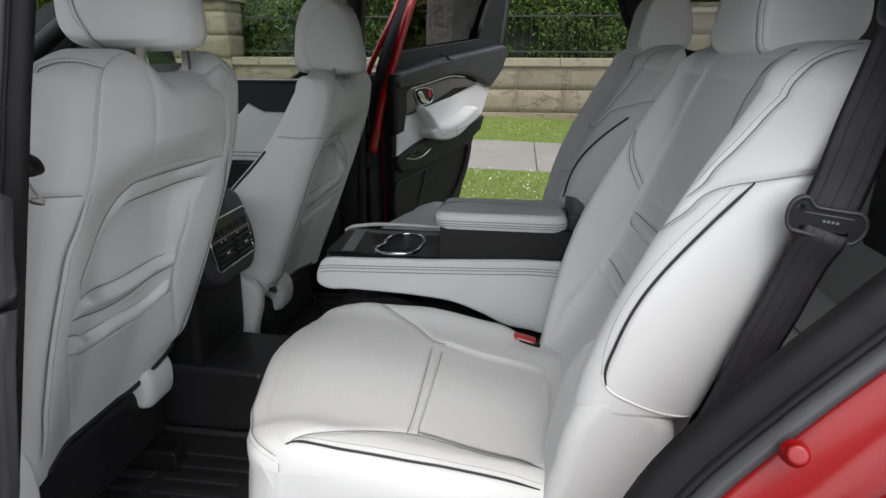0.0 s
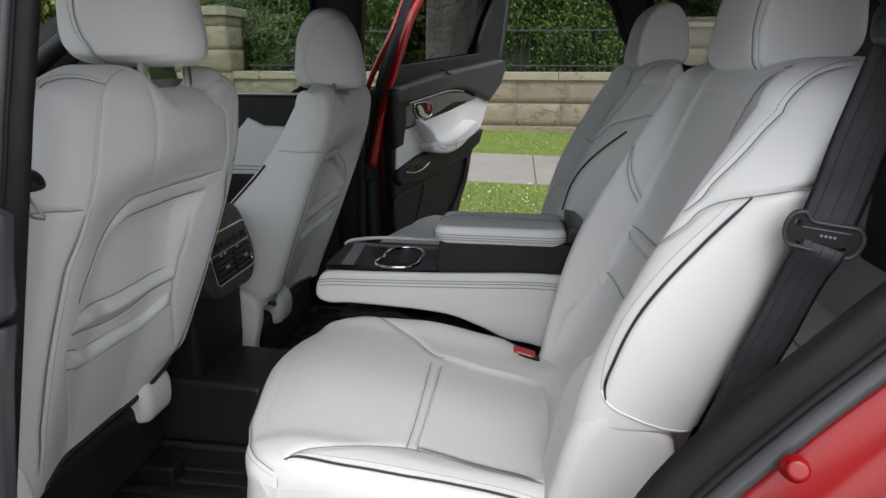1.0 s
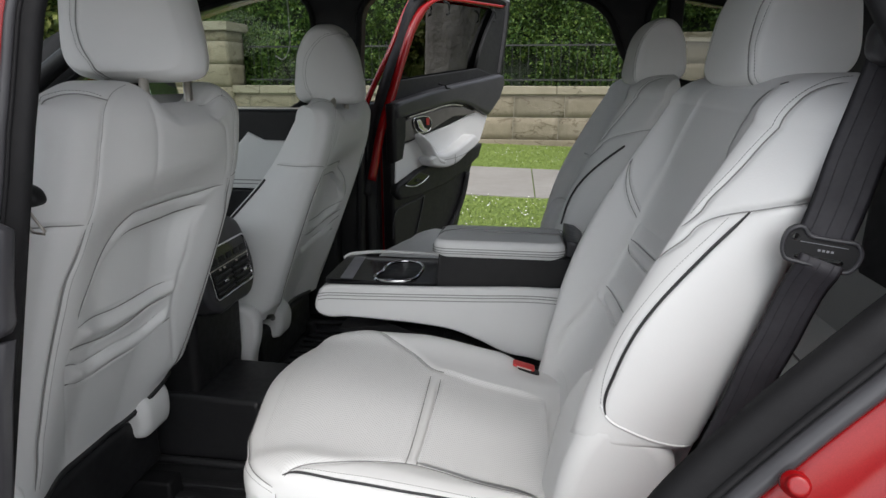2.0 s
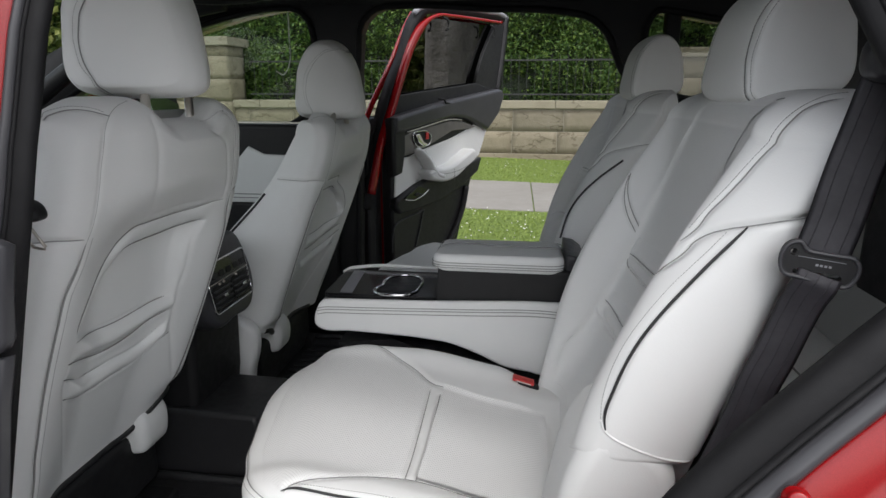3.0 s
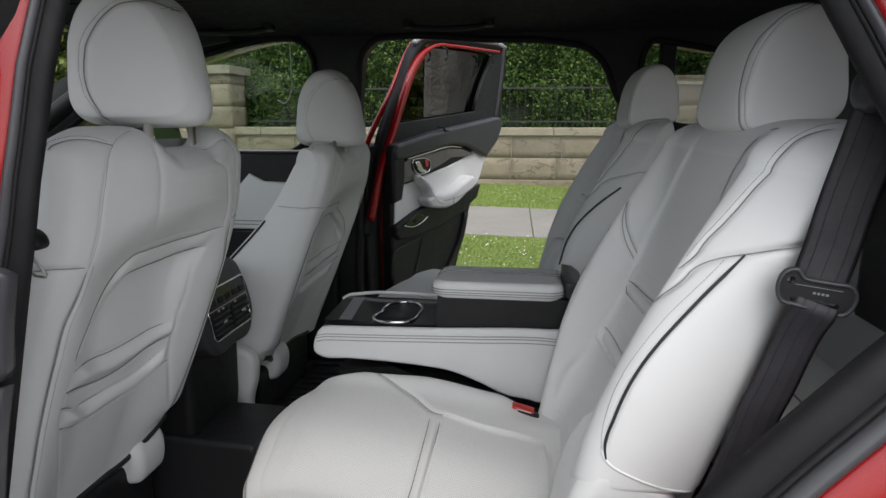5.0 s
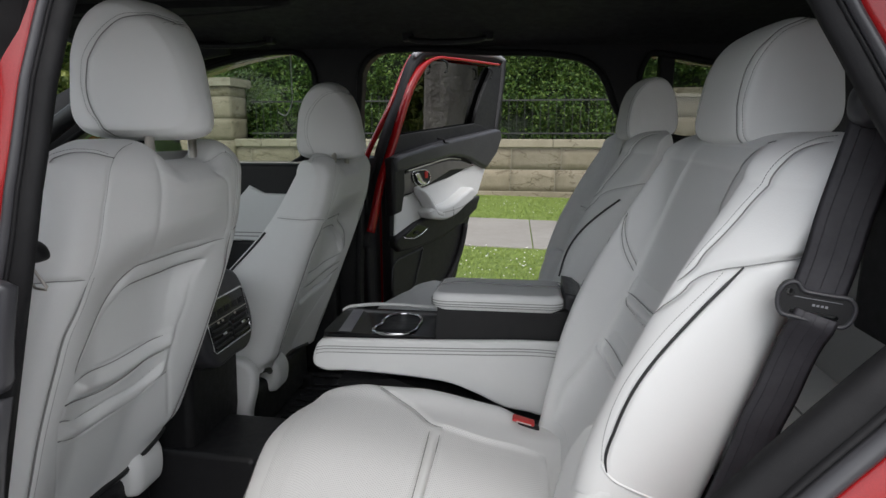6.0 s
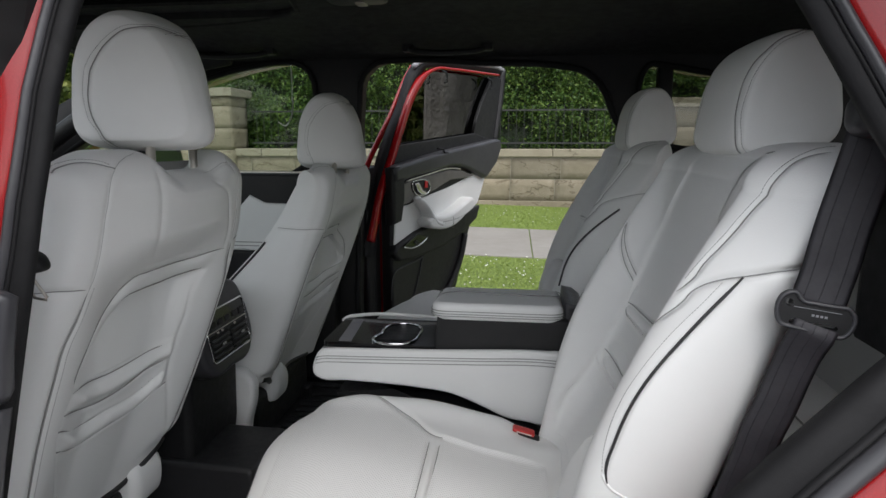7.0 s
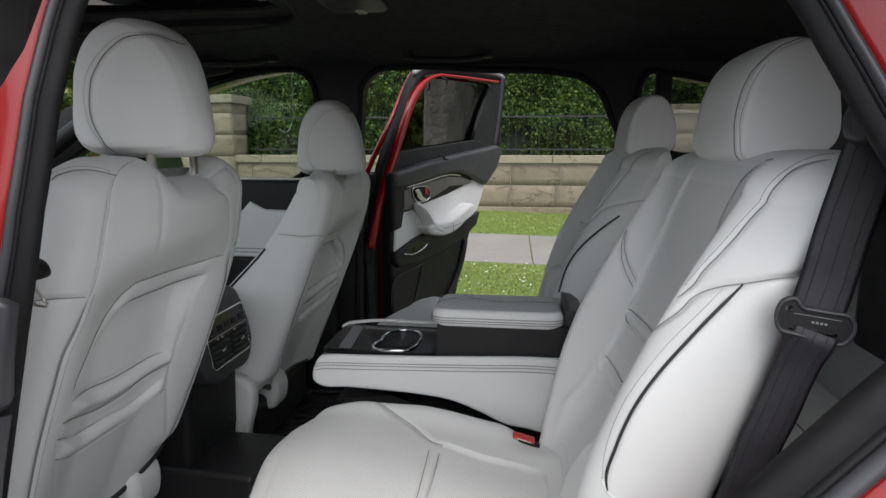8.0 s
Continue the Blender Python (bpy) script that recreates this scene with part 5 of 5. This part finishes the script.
def rear_door():
    """Local: along the door from its hinge, towards its inner face, up."""
    d = thing("open_rear_door", "open red rear door with pale leather and black inner trim", "car door")
    edge = [(.835, 1.30), (.815, 1.285), (.79, 1.26), (.745, 1.19), (.70, 1.12), (.604, .973), (.532, .827), (.476, .682), (.42, .56)]
    plate = lambda ol, a, b, r=.004, seg=2: slab(ol, a, b, "y", r, seg, HINGE)
    part("inner_panel", plate([(.0, .56), (.0, 1.20), (.3, 1.245), (.75, 1.30)] + [(p - .02, q) for p, q in edge[1:]], .0, .055, .012, 3), BLACK, d, "black lower door trim")
    part("outer_skin", plate([(.004, .45), (.004, 1.19), (.3, 1.215), (.86, 1.26), (.85, 1.22), (.74, 1.08), (.62, .95), (.54, .80), (.46, .60), (.40, .45)], -.09, -.005, .012, 3), RED, d, "red outer skin")
    # Black door edge; its black also stands for the red sash's shaded foot.
    part("front_edge", plate([(-.075, .46), (-.075, 1.10), (-.014, 1.20), (.0, 1.212), (.0, .46)], -.075, .004, .01, 3), BLACK, d, "black door edge")
    sash = path([(-0.089, 0.936), (-0.061, 1.017), (-0.034, 1.099), (0.000, 1.170), (0.045, 1.253), (0.075, 1.316), (0.114, 1.391), (0.158, 1.468), (0.206, 1.525), (0.262, 1.568), (0.331, 1.593), (0.434, 1.600), (0.614, 1.605), (0.833, 1.610)], 80)
    part("red_sash", sweep(on_door(sash, .034), [(-.019, -.008), (-.012, .006), (.012, .006), (.019, -.008)], up=(.9023, -.4311, 0), scale=1 - .62 * step(1.52, 1.59, sash[:, 1])), RED, d, "red painted window frame")
    outer = path([(-0.110, 1.056), (-0.062, 1.146), (-0.019, 1.222), (0.041, 1.305), (0.116, 1.403), (0.210, 1.546), (0.252, 1.596)], 40)
    part("red_sash", sweep(on_door(outer, -.035), [(-.010, -.005), (.010, -.005), (.010, .005), (-.010, .005)], up=(.9023, -.4311, 0)), RED, d, "red painted window frame")
    blk = path([(-.10, .88), (-.045, 1.03), (.012, 1.218), (.055, 1.30), (.135, 1.425), (.205, 1.555), (.25, 1.598), (.32, 1.615), (.48, 1.627), (.72, 1.637), (.90, 1.636)], 80)
    part("frame_seal", sweep(on_door(blk, .005), [(-.018, -.02), (.016, -.02), (.016, .018), (-.018, .018)], up=(.9023, -.4311, 0)), RUBBER, d, "black rubber frame seal")
    top = path([(.19, 1.588), (.235, 1.612), (.30, 1.622), (.48, 1.636), (.72, 1.646), (.86, 1.646), (.905, 1.636)], 40)
    part("top_moulding", tube(on_door(top, .020), .0105, 10), STRIP, d, "grey satin moulding")
    trail = path([(.895, 1.636), (.885, 1.55), (.868, 1.464), (.828, 1.300)], 20)
    part("rear_sash", sweep(on_door(trail, .012), [(-.013, -.02), (.013, -.02), (.013, .018), (-.013, .018)], up=(.9023, -.4311, 0)), BLACK, d, "black window frame")
    part("quarter_panel", plate([(.80, 1.60), (.885, 1.60), (.86, 1.45), (.82, 1.30), (.63, 1.325), (.66, 1.40), (.70, 1.47), (.775, 1.57)], .004, .020, .003), BLACK, d, "black quarter panel")
    pane = part("pane", plate([(.06, 1.24), (.82, 1.31), (.88, 1.45), (.89, 1.60), (.5, 1.605), (.28, 1.585), (.20, 1.52), (.12, 1.38)], -.012, -.008, 0), TINTED, d, "dark tinted window pane", smooth=False)
    pane.visible_shadow = False
    for p in (.39, .76):
        part("blind_hook", tube(on_door([(p - .03, 1.588), (p, 1.582), (p + .006, 1.568), (p + .002, 1.545), (p - .012, 1.54)], .036), .004, 8), BLACK, d, "black sunblind hook")
    belt = [(-.010, 1.20), (.03, 1.215), (.239, 1.250), (.405, 1.271), (.60, 1.293), (.744, 1.310), (.775, 1.305), (.79, 1.27), (.745, 1.198), (.66, 1.136), (.643, 1.131), (.57, 1.155), (.496, 1.180), (.43, 1.192), (.362, 1.195), (.199, 1.176), (.07, 1.158), (.0, 1.15)]
    part("belt_trim", plate(belt, .03, .085, .016, 4), SATIN, d, "dark padded belt trim")
    part("glass_slot", plate([(.02, 1.15), (.75, 1.24), (.76, 1.31), (.63, 1.335), (.30, 1.305), (.07, 1.285)], .010, .028, .004), BLACK, d, "black window slot")
    part("blind_pull", tube(on_door([(.26, 1.272), (.30, 1.268), (.31, 1.255), (.335, 1.253)], .082), .004, 8), RUBBER, d)
    part("speaker_post", plate([(-.012, .99), (-.012, 1.205), (.03, 1.21), (.062, 1.17), (.06, 1.08), (.04, 1.0)], .03, .078, .014, 4), BLACK, d, "black trim end")
    part("handle_panel", plate([(.045, 1.062), (.05, 1.14), (.13, 1.158), (.212, 1.166), (.354, 1.182), (.45, 1.176), (.56, 1.148), (.50, 1.140), (.376, 1.140), (.30, 1.118), (.231, 1.098), (.13, 1.07)], .04, .072, .005, 2), WOODTRIM, d, "grey wood handle panel")
    part("bright_edge", tube(on_door(path([(.07, 1.152), (.2, 1.17), (.36, 1.188), (.44, 1.182)], 24), .075), .0025, 6), STEEL, d)
    bz = [(.103, 1.144), (.135, 1.151), (.18, 1.150), (.212, 1.138), (.216, 1.118), (.205, 1.100), (.165, 1.092), (.125, 1.098), (.106, 1.118)]
    bezel = part("handle_bezel", plate([tuple(q) for q in path(bz, 30, closed=True)], .06, .077, .003), BLACK, d, "black handle recess")
    part("bezel_ring", tube(on_door(path(bz, 40, closed=True), .077), .0022, 6, closed=True), CHROME, bezel, "chrome ring")
    part("pull_lever", plate([(.112, 1.140), (.135, 1.143), (.158, 1.112), (.182, 1.103), (.180, 1.094), (.150, 1.097), (.128, 1.110)], .077, .086, .003), CHROME, bezel, "chrome door handle")
    part("lock_button", plate([(.178, 1.118), (.196, 1.118), (.196, 1.145), (.178, 1.145)], .077, .082, .002), REDBTN, bezel, "red lock marker")
    part("leather_panel", plate([(0.009, 0.891), (0.013, 0.966), (0.021, 1.051), (0.100, 1.058), (0.191, 1.078), (0.370, 1.106), (0.481, 1.131), (0.573, 1.161), (0.672, 1.128), (0.638, 1.065), (0.609, 1.018), (0.500, 0.956), (0.414, 0.936), (0.262, 0.916), (0.190, 0.918), (0.090, 0.906)], .03, .060, .006, 3), LEATHER, d, "pale leather door insert")
    strap = on_door(path([(0.114, 1.084), (0.130, 1.070), (0.163, 1.040), (0.192, 1.003), (0.219, 0.978), (0.252, 0.968)], 40), .088)
    g = part("grip", tube(strap, np.interp(np.linspace(0, 1, 40), (0, .15, .6, 1), (.010, .016, .017, .019)), 16, flat=1.8, up=(.9023, -.4311, 0)), LEATHER, d, "padded pale leather grip")
    part("stitching", stitches(on_door(path([(.120, 1.078), (.140, 1.066), (.176, 1.034), (.206, 1.000)], 40), .1185)), THREAD, g, "grey stitching")
    pad = part("armrest", plate([tuple(q) for q in path([(0.152, 0.991), (0.168, 0.966), (0.219, 0.950), (0.277, 0.944), (0.351, 0.955), (0.424, 0.986), (0.494, 1.021), (0.500, 1.041), (0.485, 1.056), (0.414, 1.039), (0.339, 1.012), (0.262, 1.001), (0.186, 1.004)], 60, closed=True)], .05, .118, .014, 5), LEATHER, d, "padded pale leather armrest")
    part("seam_line", tube(on_door([(.315, .992), (.318, .972), (.312, .946)], .1225), .0014, 6), SEAM, pad, "dark seam")
    part("seam_line", tube(on_door(path([(.24, .978), (.33, .980), (.42, .996), (.465, 1.012), (.495, 1.022)], 30), .1225), .0010, 6), SEAM, pad, "dark seam")
    part("armrest_shelf", plate([(-.01, .875), (.0, .908), (.12, .948), (.19, .962), (.30, .952), (.40, .967), (.50, 1.0), (.60, 1.01), (.57, .95), (.45, .90), (.30, .862), (.12, .845), (.02, .848)], .04, .082, .012, 3), BLACK, d, "black door shelf")
    sw = part("switch_plate", plate([(.03, .907), (.119, .944), (.180, .924), (.160, .912), (.082, .896)], .082, .090, .002), GLOSS, d, "glossy black switch plate")
    part("switch", plate([(.085, .912), (.105, .920), (.125, .914), (.105, .906)], .090, .096, .002), BLACK, sw, "window switch")
    part("bright_edge", tube(on_door(path([(.03, .903), (.082, .893), (.14, .902), (.182, .921)], 20), .090), .0024, 6), CHROME, sw, "chrome edge")
    part("speaker_rim", tube(on_door(path([(-.01, .70), (-.007, .757), (.008, .80), (.076, .820), (.150, .828), (.189, .835)], 30), .058), .003, 6), SATIN, d)
    part("pocket_rim", tube(on_door(path([(.189, .835), (.172, .78), (.149, .725), (.12, .66)], 20), .058), .003, 6), SATIN, d)
    part("pocket_lip", tube(on_door(path([(.50, .89), (.47, .80), (.40, .70), (.30, .62), (.2, .59)], 24), .062), .014, 8), BLACK, d, "door pocket lip")
    for z in (.88, .96):
        part("bolt", tube(on_door([(-.07, z), (-.066, z)], .0), .007, 8), STEEL, d, "steel bolt")


# Out of view; added to keep sky light off the near cushion and bolster.
def near_rear_door():
    """The near rear door, swung open beside the doorway like the far one."""
    d = thing("near_rear_door", "unseen open red rear door with black inner trim", "car door")
    turn = Matrix(((.139, .9903, 0, -.66), (-.9903, .139, 0, -.94), (0, 0, 1, 0), (0, 0, 0, 1)))
    plate = lambda ol, a, b, r=.004, seg=2: slab(ol, a, b, "y", r, seg, turn)
    part("inner_panel", plate([(.0, .50), (.0, 1.20), (.3, 1.245), (.79, 1.30), (.80, 1.25), (.70, 1.10), (.60, .97), (.53, .82), (.42, .50)], .0, .055, .012, 3), BLACK, d, "black inner door trim")
    part("outer_skin", plate([(.004, .45), (.004, 1.19), (.3, 1.215), (.86, 1.26), (.85, 1.22), (.74, 1.08), (.62, .95), (.54, .80), (.46, .60), (.40, .45)], -.09, -.005, .012, 3), RED, d, "red outer skin")
    line = path([(.02, 1.19), (.08, 1.30), (.20, 1.52), (.26, 1.58), (.48, 1.61), (.88, 1.61), (.86, 1.45), (.80, 1.29)], 60)
    part("window_frame", tube(np.array([tuple(turn @ Vector((p, .01, q))) for p, q in line]), .022, 8), RUBBER, d, "black window frame")
    pane = part("pane", plate([(.05, 1.22), (.80, 1.30), (.87, 1.45), (.88, 1.60), (.5, 1.60), (.27, 1.575), (.20, 1.51)], -.012, -.008, 0), TINTED, d, "dark tinted window pane", smooth=False)
    pane.visible_shadow = False


rear_door()
near_rear_door()


def front_door():
    d = thing("far_front_door", "closed front door with black top and pale leather panel", "car door")
    part("upper_trim", slab([(-1.75, 1.06), (-.95, 1.068), (-.66, 1.065), (-.66, 1.17), (-.70, 1.186), (-1.75, 1.186)], .715, .778, "y", .014, 3), BLACK, d, "black upper door trim")
    part("belt_strip", box(-1.7, .765, 1.183, -.70, .778, 1.192, .003), STEEL, d, "bright belt strip")
    part("panel", slab([(-1.7, .915), (-.66, .915), (-.66, 1.078), (-.90, 1.085), (-.955, 1.112), (-.99, 1.075), (-1.1, 1.050), (-1.7, 1.04)], .705, .774, "y", .01, 3), LEATHER, d, "pale leather door panel")
    part("seam_line", box(-1.7, .7035, .945, -.66, .7052, .948), SEAM, d)
    part("seam_line", box(-1.7, .7035, .932, -.66, .7052, .935), SEAM, d)
    part("lower_trim", box(-1.7, .71, .45, -.66, .775, .913, .01), BLACK, d, "black lower door trim")


front_door()


def dashboard():
    d = thing("dashboard", "black dashboard under the windscreen", "dashboard")
    part("top", slab([(-2.0, .80), (-1.48, .80), (-1.44, .95), (-1.46, 1.10), (-1.55, 1.17), (-2.0, 1.20)], -.74, .70, "y", .03, 4), BLACK, d)
    w = tagged(new("window_3"), "windscreen in a black frame", "windscreen", kind="structure")
    for s in (-1, 1):
        part("a_pillar", tube(path([(-1.95, s * .72 + .02, 1.13), (-1.6, s * .70 + .02, 1.36), (-1.25, s * .69 + .02, 1.53), (-1.0, s * .69 + .02, 1.58)], 20), .032, 10), BLACK, w, "black roof pillar")
    pn = part("pane", raw([(-2.0, -.74, 1.15), (-2.0, .76, 1.15), (-1.45, .74, 1.60), (-1.45, -.70, 1.60)], [(0, 1, 2, 3)]), CLEAR, w)
    pn.visible_shadow = False


dashboard()


def wing_mirror():
    m = thing("wing_mirror", "black exterior mirror on the far front door", "mirror")
    m.location = (-.048, 0, -.024)
    ln = path([(-1.44, .93, 1.19), (-1.45, 1.0, 1.20), (-1.46, 1.05, 1.24)], 8)
    part("arm", tube(ln, .03, 10), BLACK, m, "black mirror arm")
    part("housing", moved(slab(stadium(1.06, 1.25, .12, .075, .05), -1.54, -1.42, "x", .025, 4), Matrix()), BLACK, m, "black mirror housing")
    lift = Matrix.Translation((-1.410, 1.06, 1.25)) @ Matrix.Rotation(radians(-14), 4, 'Y') @ Matrix.Rotation(radians(4), 4, 'Z')
    part("glass", moved(slab(stadium(0, 0, .108, .066, .04), -.0015, .0015, "x"), lift), CHROME, m, "mirror glass", smooth=False)


wing_mirror()


def webbing(pts, parent, name, up, w=.0215):
    ln = path(pts, 26)
    prof = [(-w, -.0008), (-w * .8, .0008), (-w * .3, .0008), (0, .0011), (w * .3, .0008), (w * .8, .0008), (w, -.0008), (0, -.0009)]
    ob = part(name, sweep(ln, prof, up=up), WEBBING, parent)
    t, s, n = frames(ln, False, up)
    for k in (-.55, .0, .55):
        part("weave_ridge", tube(ln + s * w * k + n * .0009, .0006, 5), WEBBING, ob)
    return ob


def belt():
    b = thing("seat_belt", "black rear seat belt with a plastic tongue", "seat belt")
    face = (-.25, -.93, .2)
    webbing([(.345, -.66, 1.385), (.316, -.695, 1.318), (.303, -.70, 1.270), (.292, -.70, 1.221), (.285, -.70, 1.181), (.275, -.702, 1.143)], b, "upper_webbing", face, .0232)
    webbing([(.2725, -.7150, 1.1325), (.2705, -.7135, 1.124), (.266, -.705, 1.105), (.259, -.70, 1.076), (.250, -.70, 1.045), (.239, -.70, 1.014), (.231, -.70, .981), (.221, -.70, .947), (.200, -.70, .88), (.185, -.70, .82)], b, "lower_webbing", face, .0192)
    turn = Matrix.Translation((.2755, -.708, 1.140)) @ Matrix.Rotation(radians(-12), 4, 'Z') @ Matrix.Rotation(radians(6), 4, 'Y')
    outline = [(p * .80 - .0035, q * .92) for p, q in path([(-.041, .004), (-.036, .018), (-.024, .0225), (-.016, .015), (.0, .0135), (.020, .0135), (.034, .013), (.0405, .006), (.041, -.006), (.034, -.017), (.020, -.0185), (.0, -.0165), (-.020, -.015), (-.034, -.013)], 60, closed=True)]
    tg = part("tongue", moved(pierced(outline, [stadium(-.003, -.0085, .0205, .0022, .002, 2), stadium(-.026, .0095, .0035, .0035, .003, 3)], -.0045, .0045), turn), BLACK, b, "black plastic tongue", smooth=False)
    part("tongue_rim", moved(tube(np.array([(p * .985, -.0045, q * .97) for p, q in outline]), .0022, 8, closed=True, up=(0, 1, 0)), turn), SATIN, tg)
    # Pale strip standing in for the highlight on the tongue's edge.
    part("bright_edge", moved(box(-.022, -.0046, .0060, .018, -.0040, .0066), turn), STRIP, tg)
    for i in range(4):
        part("lettering_bar", moved(box(-.006 + i * .0036, -.0046, -.0006, -.0036 + i * .0036, -.0041, .0016), turn), STRIP, tg, "pale unreadable marks")
    gd = thing("belt_guide", "black belt guide high on the pillar trim", "belt guide")
    g = head_pad(*np.meshgrid(np.linspace(0, 1, 28, endpoint=False), np.linspace(.01, .99, 16)), (.046, .035, .046), (.309, -.700, 1.327), 0, .9, .9)
    part("knob", recalc(sheet(np.stack(g, -1), close_u=True, caps=True)), SATIN, gd)
    part("pillar_cover", slab([(.345, 1.10), (.43, 1.10), (.43, 1.58), (.36, 1.58), (.345, 1.40)], -.72, -.62, "y", .02, 3), BLACK, gd)


belt()


def buckle():
    b = thing("belt_buckle", "black belt buckle with a red button beside the armrest", "buckle")
    turn = Matrix.Translation((.002, -.232, .752)) @ Matrix.Rotation(radians(14), 4, 'Y')
    part("body", moved(box(-.010, -.010, -.06, .034, .010, .012, .005), turn), BLACK, b)
    part("button", moved(box(-.020, -.0105, .0125, .022, .0105, .0190, .003), turn), REDBTN, b, "red release button")
    part("lettering_bar", moved(box(-.012, -.011, .0142, .016, -.0104, .0162), turn), shader("pale_marks", (.6, .55, .5), .5), b, "pale unreadable marks")


buckle()


def pillar_anchor():
    a = thing("belt_anchor", "black belt anchor with a steel loop on the door pillar", "belt anchor")
    g = head_pad(*np.meshgrid(np.linspace(0, 1, 24, endpoint=False), np.linspace(.01, .99, 14)), (.046, .030, .027), (-.552, -.705, 1.170), -.4, .8, .8)
    part("knob", recalc(sheet(np.stack(g, -1), close_u=True, caps=True)), BLACK, a)
    part("loop", tube(np.array([(-.552, -.704, 1.158), (-.545, -.704, 1.148), (-.537, -.704, 1.136), (-.531, -.704, 1.128), (-.533, -.704, 1.1255), (-.539, -.704, 1.126), (-.546, -.704, 1.127), (-.550, -.704, 1.132), (-.556, -.704, 1.144), (-.561, -.704, 1.153)]), .0017, 8), STEEL, a, "steel loop")


pillar_anchor()


def third_row():
    t = thing("third_row_seat", "pale grey leather third-row seat in the shade", "car seat")
    part("cushion", slab([(.40, .60), (.40, .69), (.43, .72), (.74, .715), (.76, .60)], -.60, .60, "y", .02, 3), LEATHER, t)
    part("backrest", slab([(.73, .62), (.74, .72), (.90, 1.12), (.98, 1.12), (.86, .62)], -.60, .60, "y", .02, 3), LEATHER_SHADED, t)
    part("seam_line", box(.42, -.20, .7205, .74, -.196, .7222), SEAM, t)
    part("seam_line", box(.58, -.60, .7195, .584, .60, .7212), SEAM, t)
    part("base", box(.40, -.62, .42, 1.6, .62, .60), CARPET, t, "black carpeted base")
    bk = thing("belt_buckle", "black third-row buckle with a red button", "buckle")
    part("body", box(.665, -.02, .715, .70, .02, .732, .004), BLACK, bk)
    part("button", box(.672, -.012, .732, .690, .012, .735, .001), REDBTN, bk, "red release button")


third_row()


def floor_mat():
    m = thing("floor_mat", "black ribbed rubber floor mat", "floor mat")
    part("tray", box(-.98, -.70, .416, -.30, -.15, .424, .004), MAT, m)
    part("rim", tube(np.array([(p, q, .430) for p, q in stadium(-.64, -.425, .335, .27, .05)]), .010, 8, closed=True), MAT, m)
    for i in range(11):
        y = -.655 + i * .042
        for x0, x1 in ((-.93, -.76), (-.735, -.565), (-.54, -.36)):
            part("rib", box(x0, y, .423, x1, y + .020, .4315, .003, 2), MAT, m)
    part("heel_step", tube(path([(-.93, -.66, .433), (-.90, -.45, .436), (-.86, -.40, .440), (-.86, -.17, .440)], 24), .012, 8), MAT, m)
    m2 = copy_thing(m, Matrix.Translation((0, .85, 0)))
    tagged(m2, "black ribbed rubber floor mat on the far side", "floor mat")


floor_mat()


def roof_fittings():
    for x0, x1 in ((-.38, -.13), (-1.10, -.84)):
        h = thing("grab_handle", "black folding grab handle under the roof rail", "grab handle", "grab handles")
        ln = path([(x0, .68, 1.588), (x0 + .02, .655, 1.575), (x0 + .06, .648, 1.570), (x1 - .06, .648, 1.570), (x1 - .02, .655, 1.575), (x1, .68, 1.588)], 26)
        part("grip", tube(ln, .011, 10, flat=.8), BLACK, h)
        for x in (x0, x1):
            part("mount", box(x - .018, .66, 1.575, x + .018, .70, 1.60, .006), BLACK, h)
    r = thing("reading_lamp", "black roof lamp with a small lens", "lamp")
    part("body", slab(stadium(-.40, .10, .07, .10, .03), 1.618, 1.642, "z", .008, 3), SATIN, r)
    part("lens", slab(stadium(-.395, .175, .012, .018, .006), 1.615, 1.619, "z", .001), STEEL, r, "pale lens")


roof_fittings()


# A pale curved reflection in the window glass, modelled as a thin white tube.
def cable():
    c = thing("hanging_cord", "thin white line modelled for a reflection in the front window", "cord")
    part("cord", tube(path([(-.818, .80, 1.57), (-.818, .80, 1.45), (-.82, .80, 1.395), (-.85, .80, 1.350), (-.872, .80, 1.362)], 40), .0022, 8), shader("reflection_white", (.75, .76, .75), .5), c)


cable()


def door_striker():
    s = thing("door_latch", "dark satin latch plates on the near door pillar", "latch")
    part("plate", slab([(-.56, 1.19), (-.437, 1.177), (-.425, 1.172), (-.436, 1.122), (-.441, 1.087), (-.447, 1.077), (-.465, 1.069), (-.57, 1.06)], -.868, -.850, "y", .006, 3), SATIN, s)
    part("lower_plate", slab([(-.57, 1.055), (-.465, 1.066), (-.443, 1.072), (-.457, 1.021), (-.487, .878), (-.51, .80), (-.60, .80)], -.872, -.852, "y", .006, 3), SATIN, s)
    part("bolt", slab(stadium(-.475, 1.135, .016, .007, .006), -.872, -.866, "y", .002), BLACK, s)


door_striker()


def wheels():
    for x in (-1.75, 1.15):
        for y in (-.78, .80):
            z = float(ground_z(x, y)) + .352
            w = thing("car_wheel", "black tyre on a grey alloy rim under the car", "wheel", "car wheels")
            a = np.linspace(0, 2 * math.pi, 48, endpoint=False)
            prof = [(.22, -.10), (.33, -.11), (.352, -.09), (.356, 0), (.352, .09), (.33, .11), (.22, .10)]
            g = np.array([[(x + r * math.cos(q), y + o, z + r * math.sin(q)) for q in a] for r, o in prof])
            part("tyre", recalc(sheet(g, close_u=True, close_v=True)), RUBBER, w)
            side = -1 if y < 0 else 1
            g = np.array([[(x + r * math.cos(q), y + side * o, z + r * math.sin(q)) for q in a] for r, o in ((.225, .095), (.21, .10), (.19, .07), (.06, .085), (.05, .095), (.02, .096))])
            part("rim", recalc(sheet(g, close_u=True, caps=True)), STRIP, w)


wheels()
